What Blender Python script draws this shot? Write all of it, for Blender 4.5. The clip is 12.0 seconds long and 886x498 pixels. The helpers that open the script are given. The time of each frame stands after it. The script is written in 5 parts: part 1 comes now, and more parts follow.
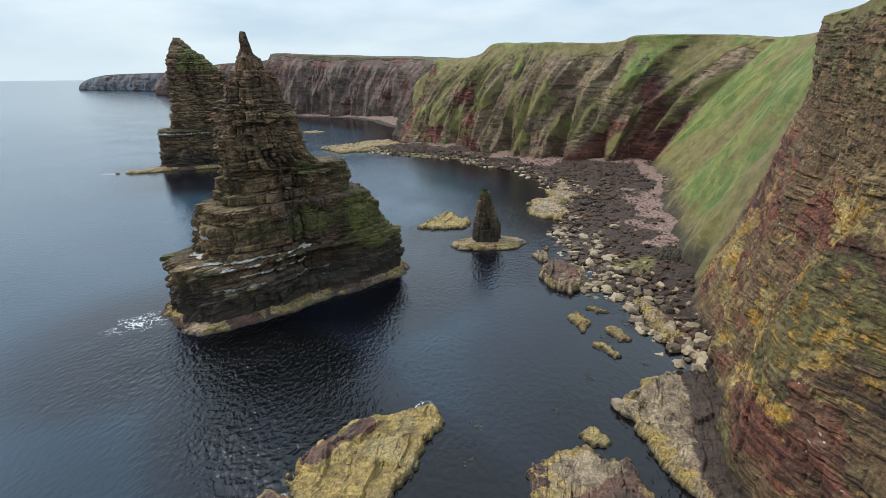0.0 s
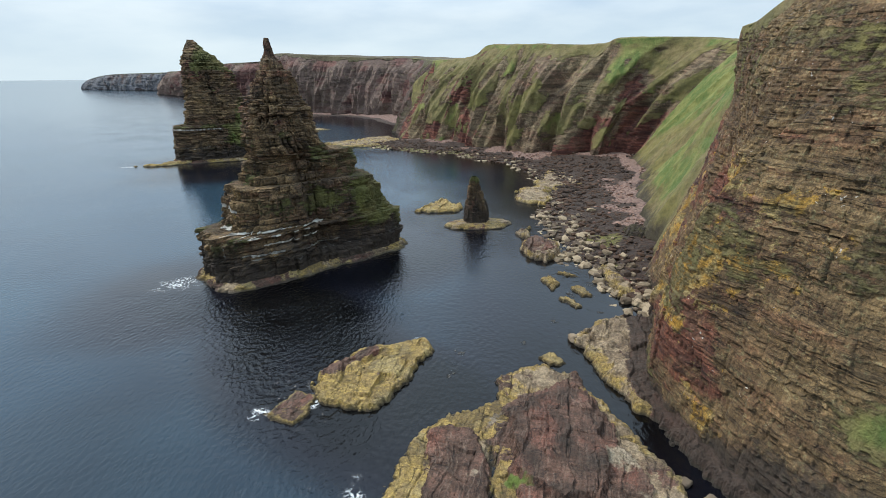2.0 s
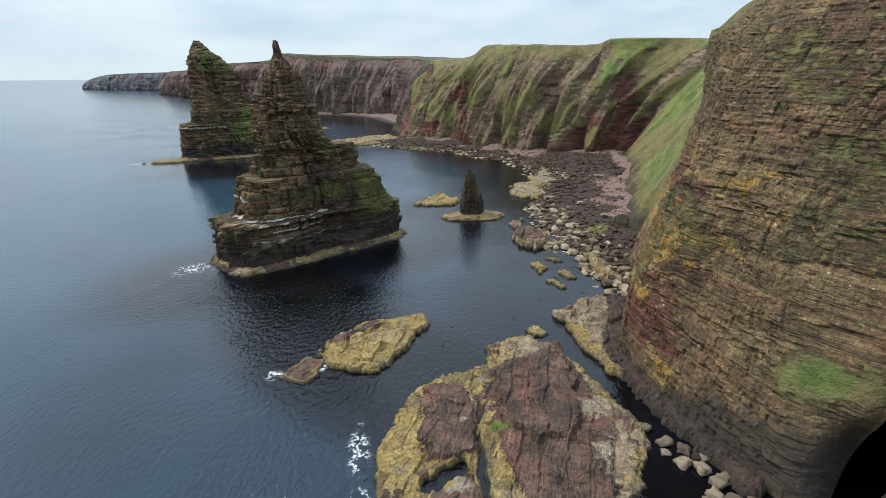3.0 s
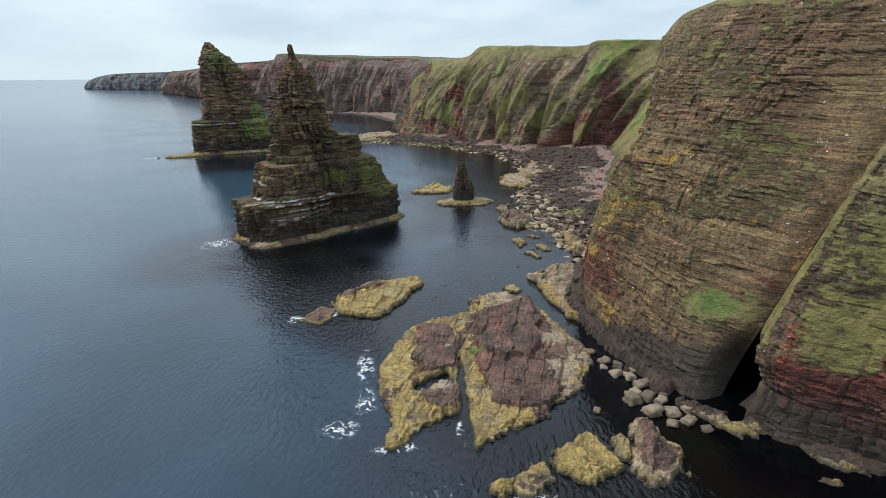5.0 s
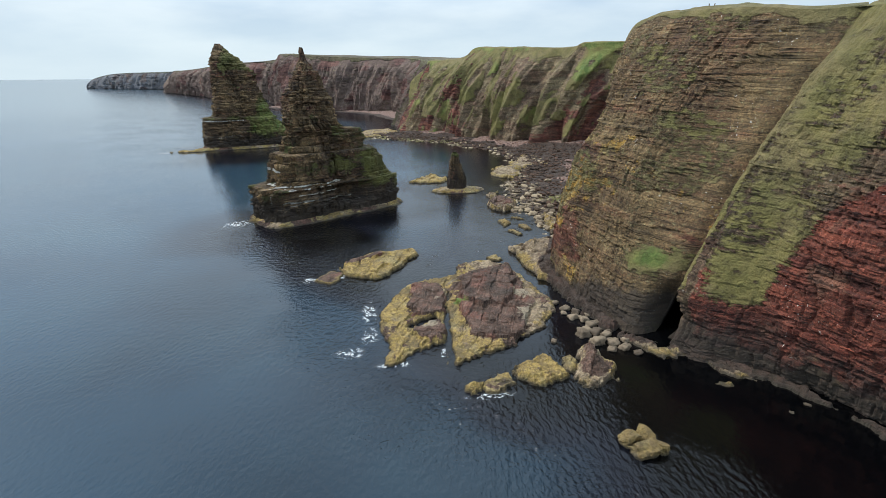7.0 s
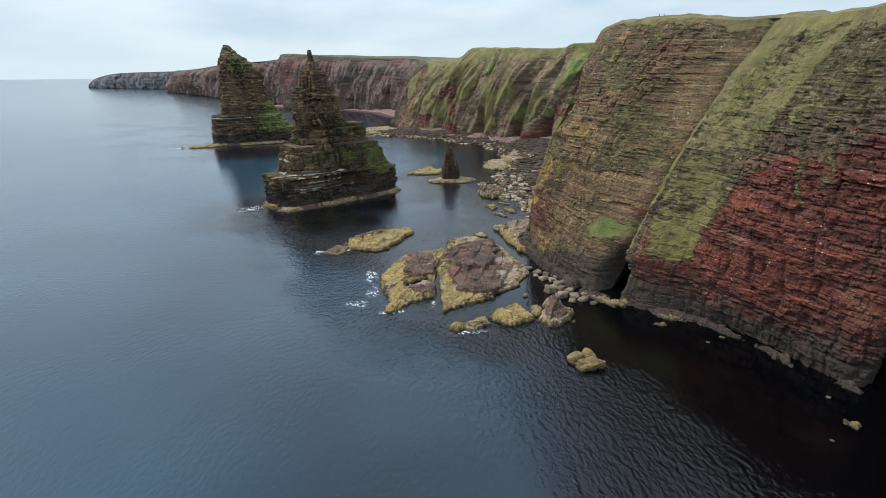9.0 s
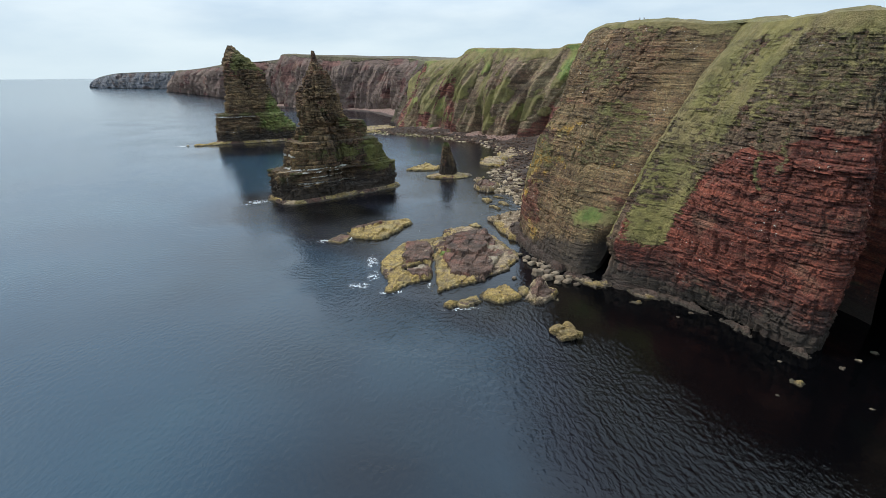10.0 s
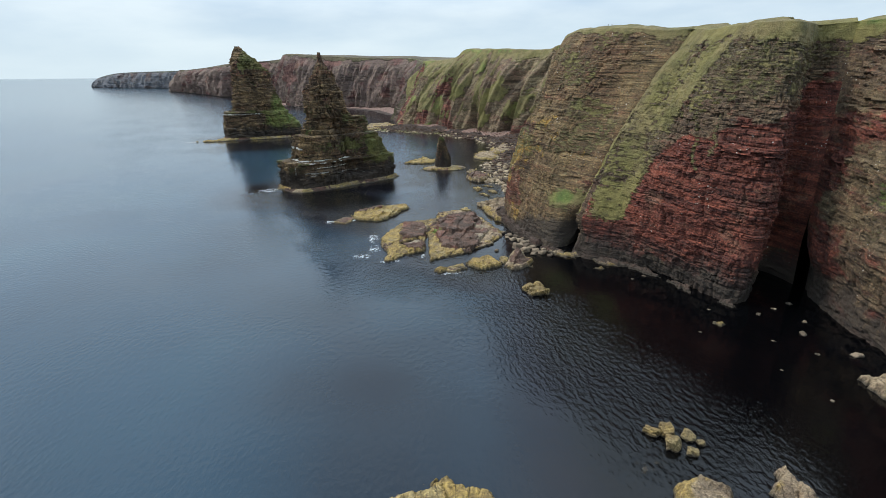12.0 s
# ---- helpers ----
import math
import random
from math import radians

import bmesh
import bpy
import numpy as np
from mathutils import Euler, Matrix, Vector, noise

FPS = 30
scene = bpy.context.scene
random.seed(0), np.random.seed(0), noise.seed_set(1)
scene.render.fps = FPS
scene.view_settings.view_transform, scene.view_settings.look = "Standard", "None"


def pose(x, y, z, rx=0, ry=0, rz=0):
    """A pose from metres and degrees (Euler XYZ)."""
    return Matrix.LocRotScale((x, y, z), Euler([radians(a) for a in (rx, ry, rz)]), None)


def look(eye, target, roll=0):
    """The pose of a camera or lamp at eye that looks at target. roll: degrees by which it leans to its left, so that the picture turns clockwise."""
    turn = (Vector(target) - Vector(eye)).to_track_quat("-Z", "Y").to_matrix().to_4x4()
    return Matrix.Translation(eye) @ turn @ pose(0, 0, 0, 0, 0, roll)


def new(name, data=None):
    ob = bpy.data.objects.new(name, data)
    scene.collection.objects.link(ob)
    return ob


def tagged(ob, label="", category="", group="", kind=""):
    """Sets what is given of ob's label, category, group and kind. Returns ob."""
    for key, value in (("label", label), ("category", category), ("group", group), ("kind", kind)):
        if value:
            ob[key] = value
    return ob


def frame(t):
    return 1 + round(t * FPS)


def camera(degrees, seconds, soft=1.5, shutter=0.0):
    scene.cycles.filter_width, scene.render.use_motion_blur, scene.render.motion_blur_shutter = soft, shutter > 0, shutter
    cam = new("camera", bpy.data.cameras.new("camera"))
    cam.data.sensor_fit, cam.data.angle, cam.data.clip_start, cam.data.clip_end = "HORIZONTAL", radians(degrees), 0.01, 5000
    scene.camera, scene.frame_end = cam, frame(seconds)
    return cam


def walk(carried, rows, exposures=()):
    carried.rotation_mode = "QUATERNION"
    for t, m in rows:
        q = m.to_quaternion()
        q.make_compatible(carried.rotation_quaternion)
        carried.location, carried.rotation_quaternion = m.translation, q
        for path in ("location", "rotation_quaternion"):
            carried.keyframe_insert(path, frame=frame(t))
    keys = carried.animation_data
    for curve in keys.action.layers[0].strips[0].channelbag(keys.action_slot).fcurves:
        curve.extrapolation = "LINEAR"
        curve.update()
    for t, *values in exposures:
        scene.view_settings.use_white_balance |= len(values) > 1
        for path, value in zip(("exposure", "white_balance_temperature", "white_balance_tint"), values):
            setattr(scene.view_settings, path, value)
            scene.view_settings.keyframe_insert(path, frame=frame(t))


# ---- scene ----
cam = camera(84.0, 12.0, soft=0.8)
# seconds, eye, yaw, pitch and roll in degrees
ROWS = [
    (0, 0.00, 0.00, 40.19, 0.056, -19.352, -0.468),
    (0.5, 0.37, -4.13, 40.17, 0.051, -19.361, -0.471),
    (1, 0.75, -8.28, 40.15, 0.047, -19.371, -0.473),
    (1.5, 1.13, -12.44, 40.14, 0.042, -19.380, -0.475),
    (2, 1.53, -16.62, 40.12, 0.037, -19.389, -0.478),
    (2.5, 1.93, -20.81, 40.11, 0.033, -19.399, -0.480),
    (3, 2.33, -25.01, 40.09, 0.028, -19.408, -0.483),
    (4, 3.16, -33.44, 40.06, 0.019, -19.427, -0.487),
    (5, 4.01, -41.89, 40.03, 0.009, -19.446, -0.492),
    (5.5, 4.45, -46.12, 40.02, 0.005, -19.456, -0.495),
    (6, 4.88, -50.35, 40.00, -0.000, -19.465, -0.497),
    (6.5, 5.33, -54.58, 39.98, -0.005, -19.475, -0.499),
    (7, 5.77, -58.81, 39.97, -0.009, -19.484, -0.502),
    (8, 6.67, -67.25, 39.94, -0.019, -19.503, -0.506),
    (9, 7.58, -75.65, 39.91, -0.028, -19.522, -0.511),
    (9.5, 8.03, -79.83, 39.89, -0.033, -19.531, -0.514),
    (10, 8.49, -84.00, 39.88, -0.037, -19.541, -0.516),
    (10.5, 8.95, -88.16, 39.86, -0.042, -19.550, -0.518),
    (11, 9.41, -92.29, 39.85, -0.047, -19.560, -0.521),
    (11.5, 9.87, -96.41, 39.83, -0.051, -19.569, -0.523),
    (12, 10.33, -100.51, 39.81, -0.056, -19.579, -0.526),
]
walk(cam, [(t, pose(x, y, z, 90 + pitch, 0, yaw) @ pose(0, 0, 0, 0, 0, roll)) for t, x, y, z, yaw, pitch, roll in ROWS])
scene.view_settings.exposure = 0.0

# ---------------------------------------------------------------- light
SUN_ELEV, SUN_AZ = 53.0, 287.0  # degrees; azimuth clockwise from +y


def make_world():
    w = bpy.data.worlds.new("overcast_sky")
    scene.world = w
    w.use_nodes = True
    nt = w.node_tree
    nt.nodes.clear()
    n, l = nt.nodes.new, nt.links.new
    sky = n("ShaderNodeTexSky")
    sky.sky_type, sky.sun_disc = "NISHITA", False
    sky.sun_elevation, sky.sun_rotation = radians(SUN_ELEV), radians(SUN_AZ)
    sky.air_density, sky.dust_density = 1.0, 2.0
    bg = n("ShaderNodeBackground")
    bg.inputs["Strength"].default_value = 0.09
    l(sky.outputs[0], bg.inputs["Color"])
    # cloud deck: broad soft banks seen flat, so stretched sideways
    tc = n("ShaderNodeTexCoord")
    mp = n("ShaderNodeMapping")
    mp.inputs["Scale"].default_value = (1.6, 1.6, 6.0)
    mp.inputs["Location"].default_value = (0.35, 0.2, 0.4)
    l(tc.outputs["Generated"], mp.inputs["Vector"])
    no = n("ShaderNodeTexNoise")
    no.inputs["Scale"].default_value, no.inputs["Detail"].default_value = 2.2, 7.0
    no.inputs["Roughness"].default_value = 0.5
    l(mp.outputs[0], no.inputs["Vector"])
    ramp = n("ShaderNodeValToRGB")
    ramp.color_ramp.elements[0].position, ramp.color_ramp.elements[1].position = 0.36, 0.66
    ramp.color_ramp.elements[0].color = (0.458, 0.60, 0.762, 1)
    ramp.color_ramp.elements[1].color = (0.732, 0.84, 0.925, 1)
    l(no.outputs[0], ramp.inputs[0])
    # the deck thins to a pale glow low over the open sea
    sp = n("ShaderNodeSeparateXYZ")
    l(tc.outputs["Generated"], sp.inputs[0])
    mr = n("ShaderNodeMapRange")
    mr.inputs["From Min"].default_value, mr.inputs["From Max"].default_value = 0.0, 0.16
    mr.inputs["To Min"].default_value, mr.inputs["To Max"].default_value = 0.75, 0.0
    l(sp.outputs["Z"], mr.inputs["Value"])
    mx = n("ShaderNodeMix")
    mx.data_type = "RGBA"
    l(mr.outputs[0], mx.inputs["Factor"])
    l(ramp.outputs[0], mx.inputs["A"])
    mx.inputs["B"].default_value = (0.715, 0.86, 0.925, 1)
    cl = n("ShaderNodeBackground")
    # an overcast sky is brighter overhead than at its rim
    up = n("ShaderNodeMapRange")
    up.inputs["From Min"].default_value, up.inputs["From Max"].default_value = 0.10, 0.50
    up.inputs["To Min"].default_value, up.inputs["To Max"].default_value = 1.14, 2.25
    l(sp.outputs["Z"], up.inputs["Value"])
    l(up.outputs[0], cl.inputs["Strength"])
    l(mx.outputs["Result"], cl.inputs["Color"])
    ms = n("ShaderNodeMixShader")
    ms.inputs[0].default_value = 0.88
    l(bg.outputs[0], ms.inputs[1])
    l(cl.outputs[0], ms.inputs[2])
    out = n("ShaderNodeOutputWorld")
    l(ms.outputs[0], out.inputs[0])


make_world()
sun_data = bpy.data.lights.new("sun", "SUN")
sun_data.energy, sun_data.angle, sun_data.color = 3.0, radians(12), (1.0, 0.925, 0.82)
sun = new("sun", sun_data)
a, e = radians(SUN_AZ), radians(SUN_ELEV)
sun.matrix_basis = look((0, 0, 300), Vector((0, 0, 300)) - Vector((math.sin(a) * math.cos(e), math.cos(a) * math.cos(e), math.sin(e))))


# ---------------------------------------------------------------- numeric noise
def hash01(i, j, k, seed=0):
    h = (np.asarray(i).astype(np.int64) * 374761393 + np.asarray(j).astype(np.int64) * 668265263 + np.asarray(k).astype(np.int64) * 2147483647 + seed * 1274126177) & 0xFFFFFFFF
    h = ((h ^ (h >> 13)) * 1274126177) & 0xFFFFFFFF
    h = ((h ^ (h >> 16)) * 2246822519) & 0xFFFFFFFF
    return ((h ^ (h >> 15)) & 0xFFFFFF) / float(0xFFFFFF)


def vnoise(x, y, z, seed=0):
    """Smooth value noise, 0 to 1."""
    x, y, z = np.broadcast_arrays(np.asarray(x, float), np.asarray(y, float), np.asarray(z, float))
    i, j, k = np.floor(x), np.floor(y), np.floor(z)
    u, v, w = x - i, y - j, z - k
    u, v, w = u * u * (3 - 2 * u), v * v * (3 - 2 * v), w * w * (3 - 2 * w)
    r = 0
    for a in (0, 1):
        for b in (0, 1):
            for c in (0, 1):
                r = r + (u if a else 1 - u) * (v if b else 1 - v) * (w if c else 1 - w) * hash01(i + a, j + b, k + c, seed)
    return r


def fbm(x, y, z, octaves=4, seed=0, gain=0.5):
    """Summed noise, about -1 to 1."""
    r, amp, f, total = 0, 1.0, 1.0, 0.0
    for o in range(octaves):
        r = r + amp * (2 * vnoise(x * f, y * f, z * f, seed + 17 * o) - 1)
        total += amp
        amp *= gain
        f *= 2.03
    return r / total * 1.4


def smooth(a, b, x):
    t = np.clip((x - a) / (b - a), 0, 1)
    return t * t * (3 - 2 * t)


BED_EDGES = np.cumsum(np.random.RandomState(5).choice([0.35, 0.5, 0.7, 0.9, 1.3, 1.8, 2.4], 260, p=[.2, .22, .2, .16, .12, .06, .04])) - 20.0


def beds(s, z, block, seed, scale=1.0):
    """One set of bedded, jointed blocks: how far each stands out (about -1 to 1) and its own random tone."""
    zz = z / scale
    k = np.clip(np.searchsorted(BED_EDGES, zz), 1, len(BED_EDGES) - 1)
    lo, hi = BED_EDGES[k - 1], BED_EDGES[k]
    edge = np.minimum(zz - lo, hi - zz) * scale
    bw = block * (0.4 + 1.2 * hash01(k, 3, 0, seed))
    c = s / bw + 9 * hash01(k, 5, 0, seed) + 0.35 * vnoise(s * 0.5, z * 0.4, 0, seed)
    ci = np.floor(c)
    gap = np.minimum(c - ci, 1 - c + ci) * bw
    tone = hash01(k, ci, 7, seed)
    lean = hash01(k, ci, 11, seed) - 0.5
    off = 0.3 * (hash01(k, 1, 0, seed) - 0.5) + 1.0 * (tone - 0.5) + 0.6 * lean * (c - ci - 0.5)
    w = 0.10 * scale**0.5
    # bedding planes stay open for a stretch, then close again
    cut = 0.5 * np.exp(-(edge / w) ** 2) * (hash01(k, 13 + np.floor(s / 7 + 5 * hash01(k, 2, 2, seed)), 0, seed) > 0.68) + 0.4 * np.exp(-(gap / w) ** 2) * (hash01(k, ci, 17, seed) > 0.4)
    return off, cut, tone


def strata(s, z, amp, block=2.6, seed=0, thick=1.0, cuts=1.0):
    """How far the sandstone stands out from its mean face, in metres, and the tone of each block."""
    big, k1, t1 = beds(s, z, block * 2.3, seed + 1, 4.2 * thick)
    small, k2, t2 = beds(s, z, block, seed + 2, thick)
    tiny, k3, t3 = beds(s, z, 0.4 * block, seed + 9, 0.55 * thick)
    c = s / (block * 1.9) + 0.6 * fbm(s / 11, z / 9, 8.1, 3, seed + 4)
    joint = np.exp(-((np.abs(c - np.round(c)) * block * 1.9 / 0.28) ** 2)) * (hash01(np.round(c), np.floor(z / 8), 2, seed) > 0.45)
    worn = 0.35 + 1.3 * vnoise(s / 7.0, z / 5.0, 1.7, seed + 3)
    return amp * (0.7 * big + 0.5 * worn * small + 0.4 * tiny) - cuts * (0.5 * joint + 0.8 * k1 + 0.7 * worn * k2 + 0.35 * k3), np.clip(0.5 + 0.4 * (t1 - 0.5) + 0.6 * (t2 - 0.5) + 0.5 * (t3 - 0.5), 0, 1)


# ---------------------------------------------------------------- mesh helpers
def grid_mesh(name, P, material, attrs=None, close_u=False, smooth_faces=False, keep=None):
    """A mesh from a grid of points P (rows, columns, 3); attrs: name -> array (rows, columns)."""
    R, C = P.shape[:2]
    ids = np.arange(R * C).reshape(R, C)
    if close_u:
        ids = np.concatenate([ids, ids[:, :1]], 1)
    q = np.stack([ids[:-1, :-1], ids[:-1, 1:], ids[1:, 1:], ids[1:, :-1]], -1).reshape(-1, 4)
    if keep is not None:
        q = q[keep.reshape(-1)]
        used = np.unique(q)
        back = np.full(R * C, -1)
        back[used] = np.arange(len(used))
        q = back[q]
        V = P.reshape(-1, 3)[used]
        attrs = {k: v.reshape(-1)[used] for k, v in (attrs or {}).items()}
    else:
        V = P.reshape(-1, 3)
        attrs = {k: v.reshape(-1) for k, v in (attrs or {}).items()}
    return raw_mesh(name, V, q, material, attrs, smooth_faces)


def raw_mesh(name, V, q, material, attrs=None, smooth_faces=False):
    me = bpy.data.meshes.new(name)
    n = q.shape[1]
    me.vertices.add(len(V))
    me.vertices.foreach_set("co", np.ascontiguousarray(V, dtype=np.float32).ravel())
    me.loops.add(q.size)
    me.loops.foreach_set("vertex_index", np.ascontiguousarray(q, dtype=np.int32).ravel())
    me.polygons.add(len(q))
    me.polygons.foreach_set("loop_start", np.arange(0, q.size, n, dtype=np.int32))
    me.polygons.foreach_set("use_smooth", np.full(len(q), smooth_faces))
    for key, val in (attrs or {}).items():
        at = me.attributes.new(key, "FLOAT", "POINT")
        at.data.foreach_set("value", np.ascontiguousarray(val, dtype=np.float32).ravel())
    me.materials.append(material)
    me.update(calc_edges=True)
    me.validate()
    return me


def spline(pts, n_each=24):
    """Points evenly along a Catmull-Rom curve through the rows of pts (any number of columns)."""
    p = np.asarray(pts, float)
    p = np.vstack([2 * p[0] - p[1], p, 2 * p[-1] - p[-2]])
    t = np.linspace(0, 1, n_each, endpoint=False)[:, None]
    out = []
    for i in range(1, len(p) - 2):
        a, b, c, d = p[i - 1 : i + 3]
        out.append(0.5 * (2 * b + (c - a) * t + (2 * a - 5 * b + 4 * c - d) * t**2 + (3 * b - a - 3 * c + d) * t**3))
    return np.vstack(out + [p[-2:-1]])


def even(curve, step, cols=2):
    """The curve again, at even steps of its plan length."""
    d = np.r_[0, np.cumsum(np.linalg.norm(np.diff(curve[:, :cols], axis=0), axis=1))]
    n = max(2, int(round(d[-1] / step)) + 1)
    s = np.linspace(0, d[-1], n)
    return s, np.stack([np.interp(s, d, curve[:, k]) for k in range(curve.shape[1])], 1)


# ---------------------------------------------------------------- materials
class Nodes:
    """Short names for building one node material."""

    def __init__(self, name, rough=0.9):
        self.mat = bpy.data.materials.new(name)
        self.mat.use_nodes = True
        self.t = self.mat.node_tree
        self.bsdf = self.t.nodes["Principled BSDF"]
        self.bsdf.inputs["Roughness"].default_value = rough
        self.geo = self.t.nodes.new("ShaderNodeNewGeometry")

    def link(self, a, b):
        self.t.links.new(a, b)

    def put(self, socket, v):
        if isinstance(v, bpy.types.NodeSocket):
            self.link(v, socket)
        else:
            socket.default_value = (*v, 1) if isinstance(v, tuple) and len(v) == 3 and socket.type == "RGBA" else v

    def pos(self, sx=1.0, sy=1.0, sz=1.0):
        m = self.t.nodes.new("ShaderNodeMapping")
        m.inputs["Scale"].default_value = (sx, sy, sz)
        self.link(self.geo.outputs["Position"], m.inputs["Vector"])
        return m.outputs[0]

    def noise(self, vec, scale, detail=5.0, rough=0.55):
        n = self.t.nodes.new("ShaderNodeTexNoise")
        n.inputs["Scale"].default_value, n.inputs["Detail"].default_value, n.inputs["Roughness"].default_value = scale, detail, rough
        self.link(vec, n.inputs["Vector"])
        return n.outputs[0]

    def cells(self, vec, scale):
        n = self.t.nodes.new("ShaderNodeTexVoronoi")
        n.inputs["Scale"].default_value = scale
        self.link(vec, n.inputs["Vector"])
        return n

    def courses(self, width, height, shift=0.8, joint=0.03):
        """Blocks laid in beds: the random value of each, and the joint round it. Read along the rock face."""
        s, z = self.attr("bs"), self.attr("bz")
        c = self.t.nodes.new("ShaderNodeCombineXYZ")
        self.link(s, c.inputs[0])
        self.link(z, c.inputs[1])
        # beds of uneven thickness, joints that do not line up
        thick = self.t.nodes.new("ShaderNodeTexNoise")
        thick.noise_dimensions = "1D"
        thick.inputs["Scale"].default_value, thick.inputs["Detail"].default_value = 0.6 / height, 1.0
        self.link(z, thick.inputs["W"])
        m = self.t.nodes.new("ShaderNodeMapping")
        m.inputs["Scale"].default_value = (0.5 / width, 0.9 / height, 1)
        self.link(c.outputs[0], m.inputs["Vector"])
        slide = self.noise(m.outputs[0], 1.0, 2.0)
        v = self.t.nodes.new("ShaderNodeCombineXYZ")
        self.link(self.math("ADD", s, self.math("MULTIPLY", slide, 2.2 * shift * width)), v.inputs[0])
        self.link(self.math("ADD", z, self.math("ADD", self.math("MULTIPLY", thick.outputs[0], 2.4 * height), self.math("MULTIPLY", slide, 0.35 * height))), v.inputs[1])
        b = self.t.nodes.new("ShaderNodeTexBrick")
        b.offset, b.squash, b.squash_frequency = 0.37, 1.7, 3
        for key, val in (("Color1", (0, 0, 0, 1)), ("Color2", (1, 1, 1, 1)), ("Mortar", (0.3, 0.3, 0.3, 1)), ("Scale", 1.0), ("Mortar Size", joint), ("Mortar Smooth", 0.6), ("Bias", 0.0), ("Brick Width", width), ("Row Height", height)):
            b.inputs[key].default_value = val
        self.link(v.outputs[0], b.inputs["Vector"])
        sep = self.t.nodes.new("ShaderNodeSeparateColor")
        self.link(b.outputs["Color"], sep.inputs[0])
        return sep.outputs[0], b.outputs["Fac"]

    def face(self, a, b):
        """A vector along the rock face: metres along it times a, height in the beds times b."""
        c = self.t.nodes.new("ShaderNodeCombineXYZ")
        self.link(self.math("MULTIPLY", self.attr("bs"), a), c.inputs[0])
        self.link(self.math("MULTIPLY", self.attr("bz"), b), c.inputs[1])
        return c.outputs[0]

    def warp(self, vec, scale, amount):
        n = self.t.nodes.new("ShaderNodeTexNoise")
        n.inputs["Scale"].default_value, n.inputs["Detail"].default_value = scale, 3
        self.link(vec, n.inputs["Vector"])
        a = self.t.nodes.new("ShaderNodeVectorMath")
        a.operation = "MULTIPLY_ADD"
        self.link(n.outputs["Color"], a.inputs[0])
        a.inputs[1].default_value = (amount,) * 3
        self.link(vec, a.inputs[2])
        return a.outputs[0]

    def ramp(self, v, lo, hi):
        n = self.t.nodes.new("ShaderNodeMapRange")
        n.interpolation_type = "SMOOTHSTEP"
        n.inputs["From Min"].default_value, n.inputs["From Max"].default_value = lo, hi
        self.link(v, n.inputs["Value"])
        return n.outputs[0]

    def math(self, op, a, b=0.0):
        n = self.t.nodes.new("ShaderNodeMath")
        n.operation = op
        self.put(n.inputs[0], a)
        self.put(n.inputs[1], b)
        return n.outputs[0]

    def mix(self, f, a, b):
        n = self.t.nodes.new("ShaderNodeMix")
        n.data_type = "RGBA"
        self.put(n.inputs["Factor"], f)
        self.put(n.inputs["A"], a)
        self.put(n.inputs["B"], b)
        return n.outputs["Result"]

    def shade(self, col, v, lo, hi):
        """The same colour, paler or darker, by a value from 0 to 1."""
        k = self.t.nodes.new("ShaderNodeMapRange")
        k.inputs["To Min"].default_value, k.inputs["To Max"].default_value = lo, hi
        self.link(v, k.inputs["Value"])
        n = self.t.nodes.new("ShaderNodeVectorMath")
        n.operation = "SCALE"
        self.link(col, n.inputs[0])
        self.link(k.outputs[0], n.inputs["Scale"])
        return n.outputs[0]

    def attr(self, name):
        n = self.t.nodes.new("ShaderNodeAttribute")
        n.attribute_name = name
        return n.outputs["Fac"]

    def xyz(self, vec):
        n = self.t.nodes.new("ShaderNodeSeparateXYZ")
        self.link(vec, n.inputs[0])
        return n.outputs

    def bump(self, height, strength, dist):
        n = self.t.nodes.new("ShaderNodeBump")
        n.inputs["Strength"].default_value, n.inputs["Distance"].default_value = strength, dist
        self.link(height, n.inputs["Height"])
        self.link(n.outputs[0], self.bsdf.inputs["Normal"])

    def color(self, c):
        self.put(self.bsdf.inputs["Base Color"], c)
        return self.mat


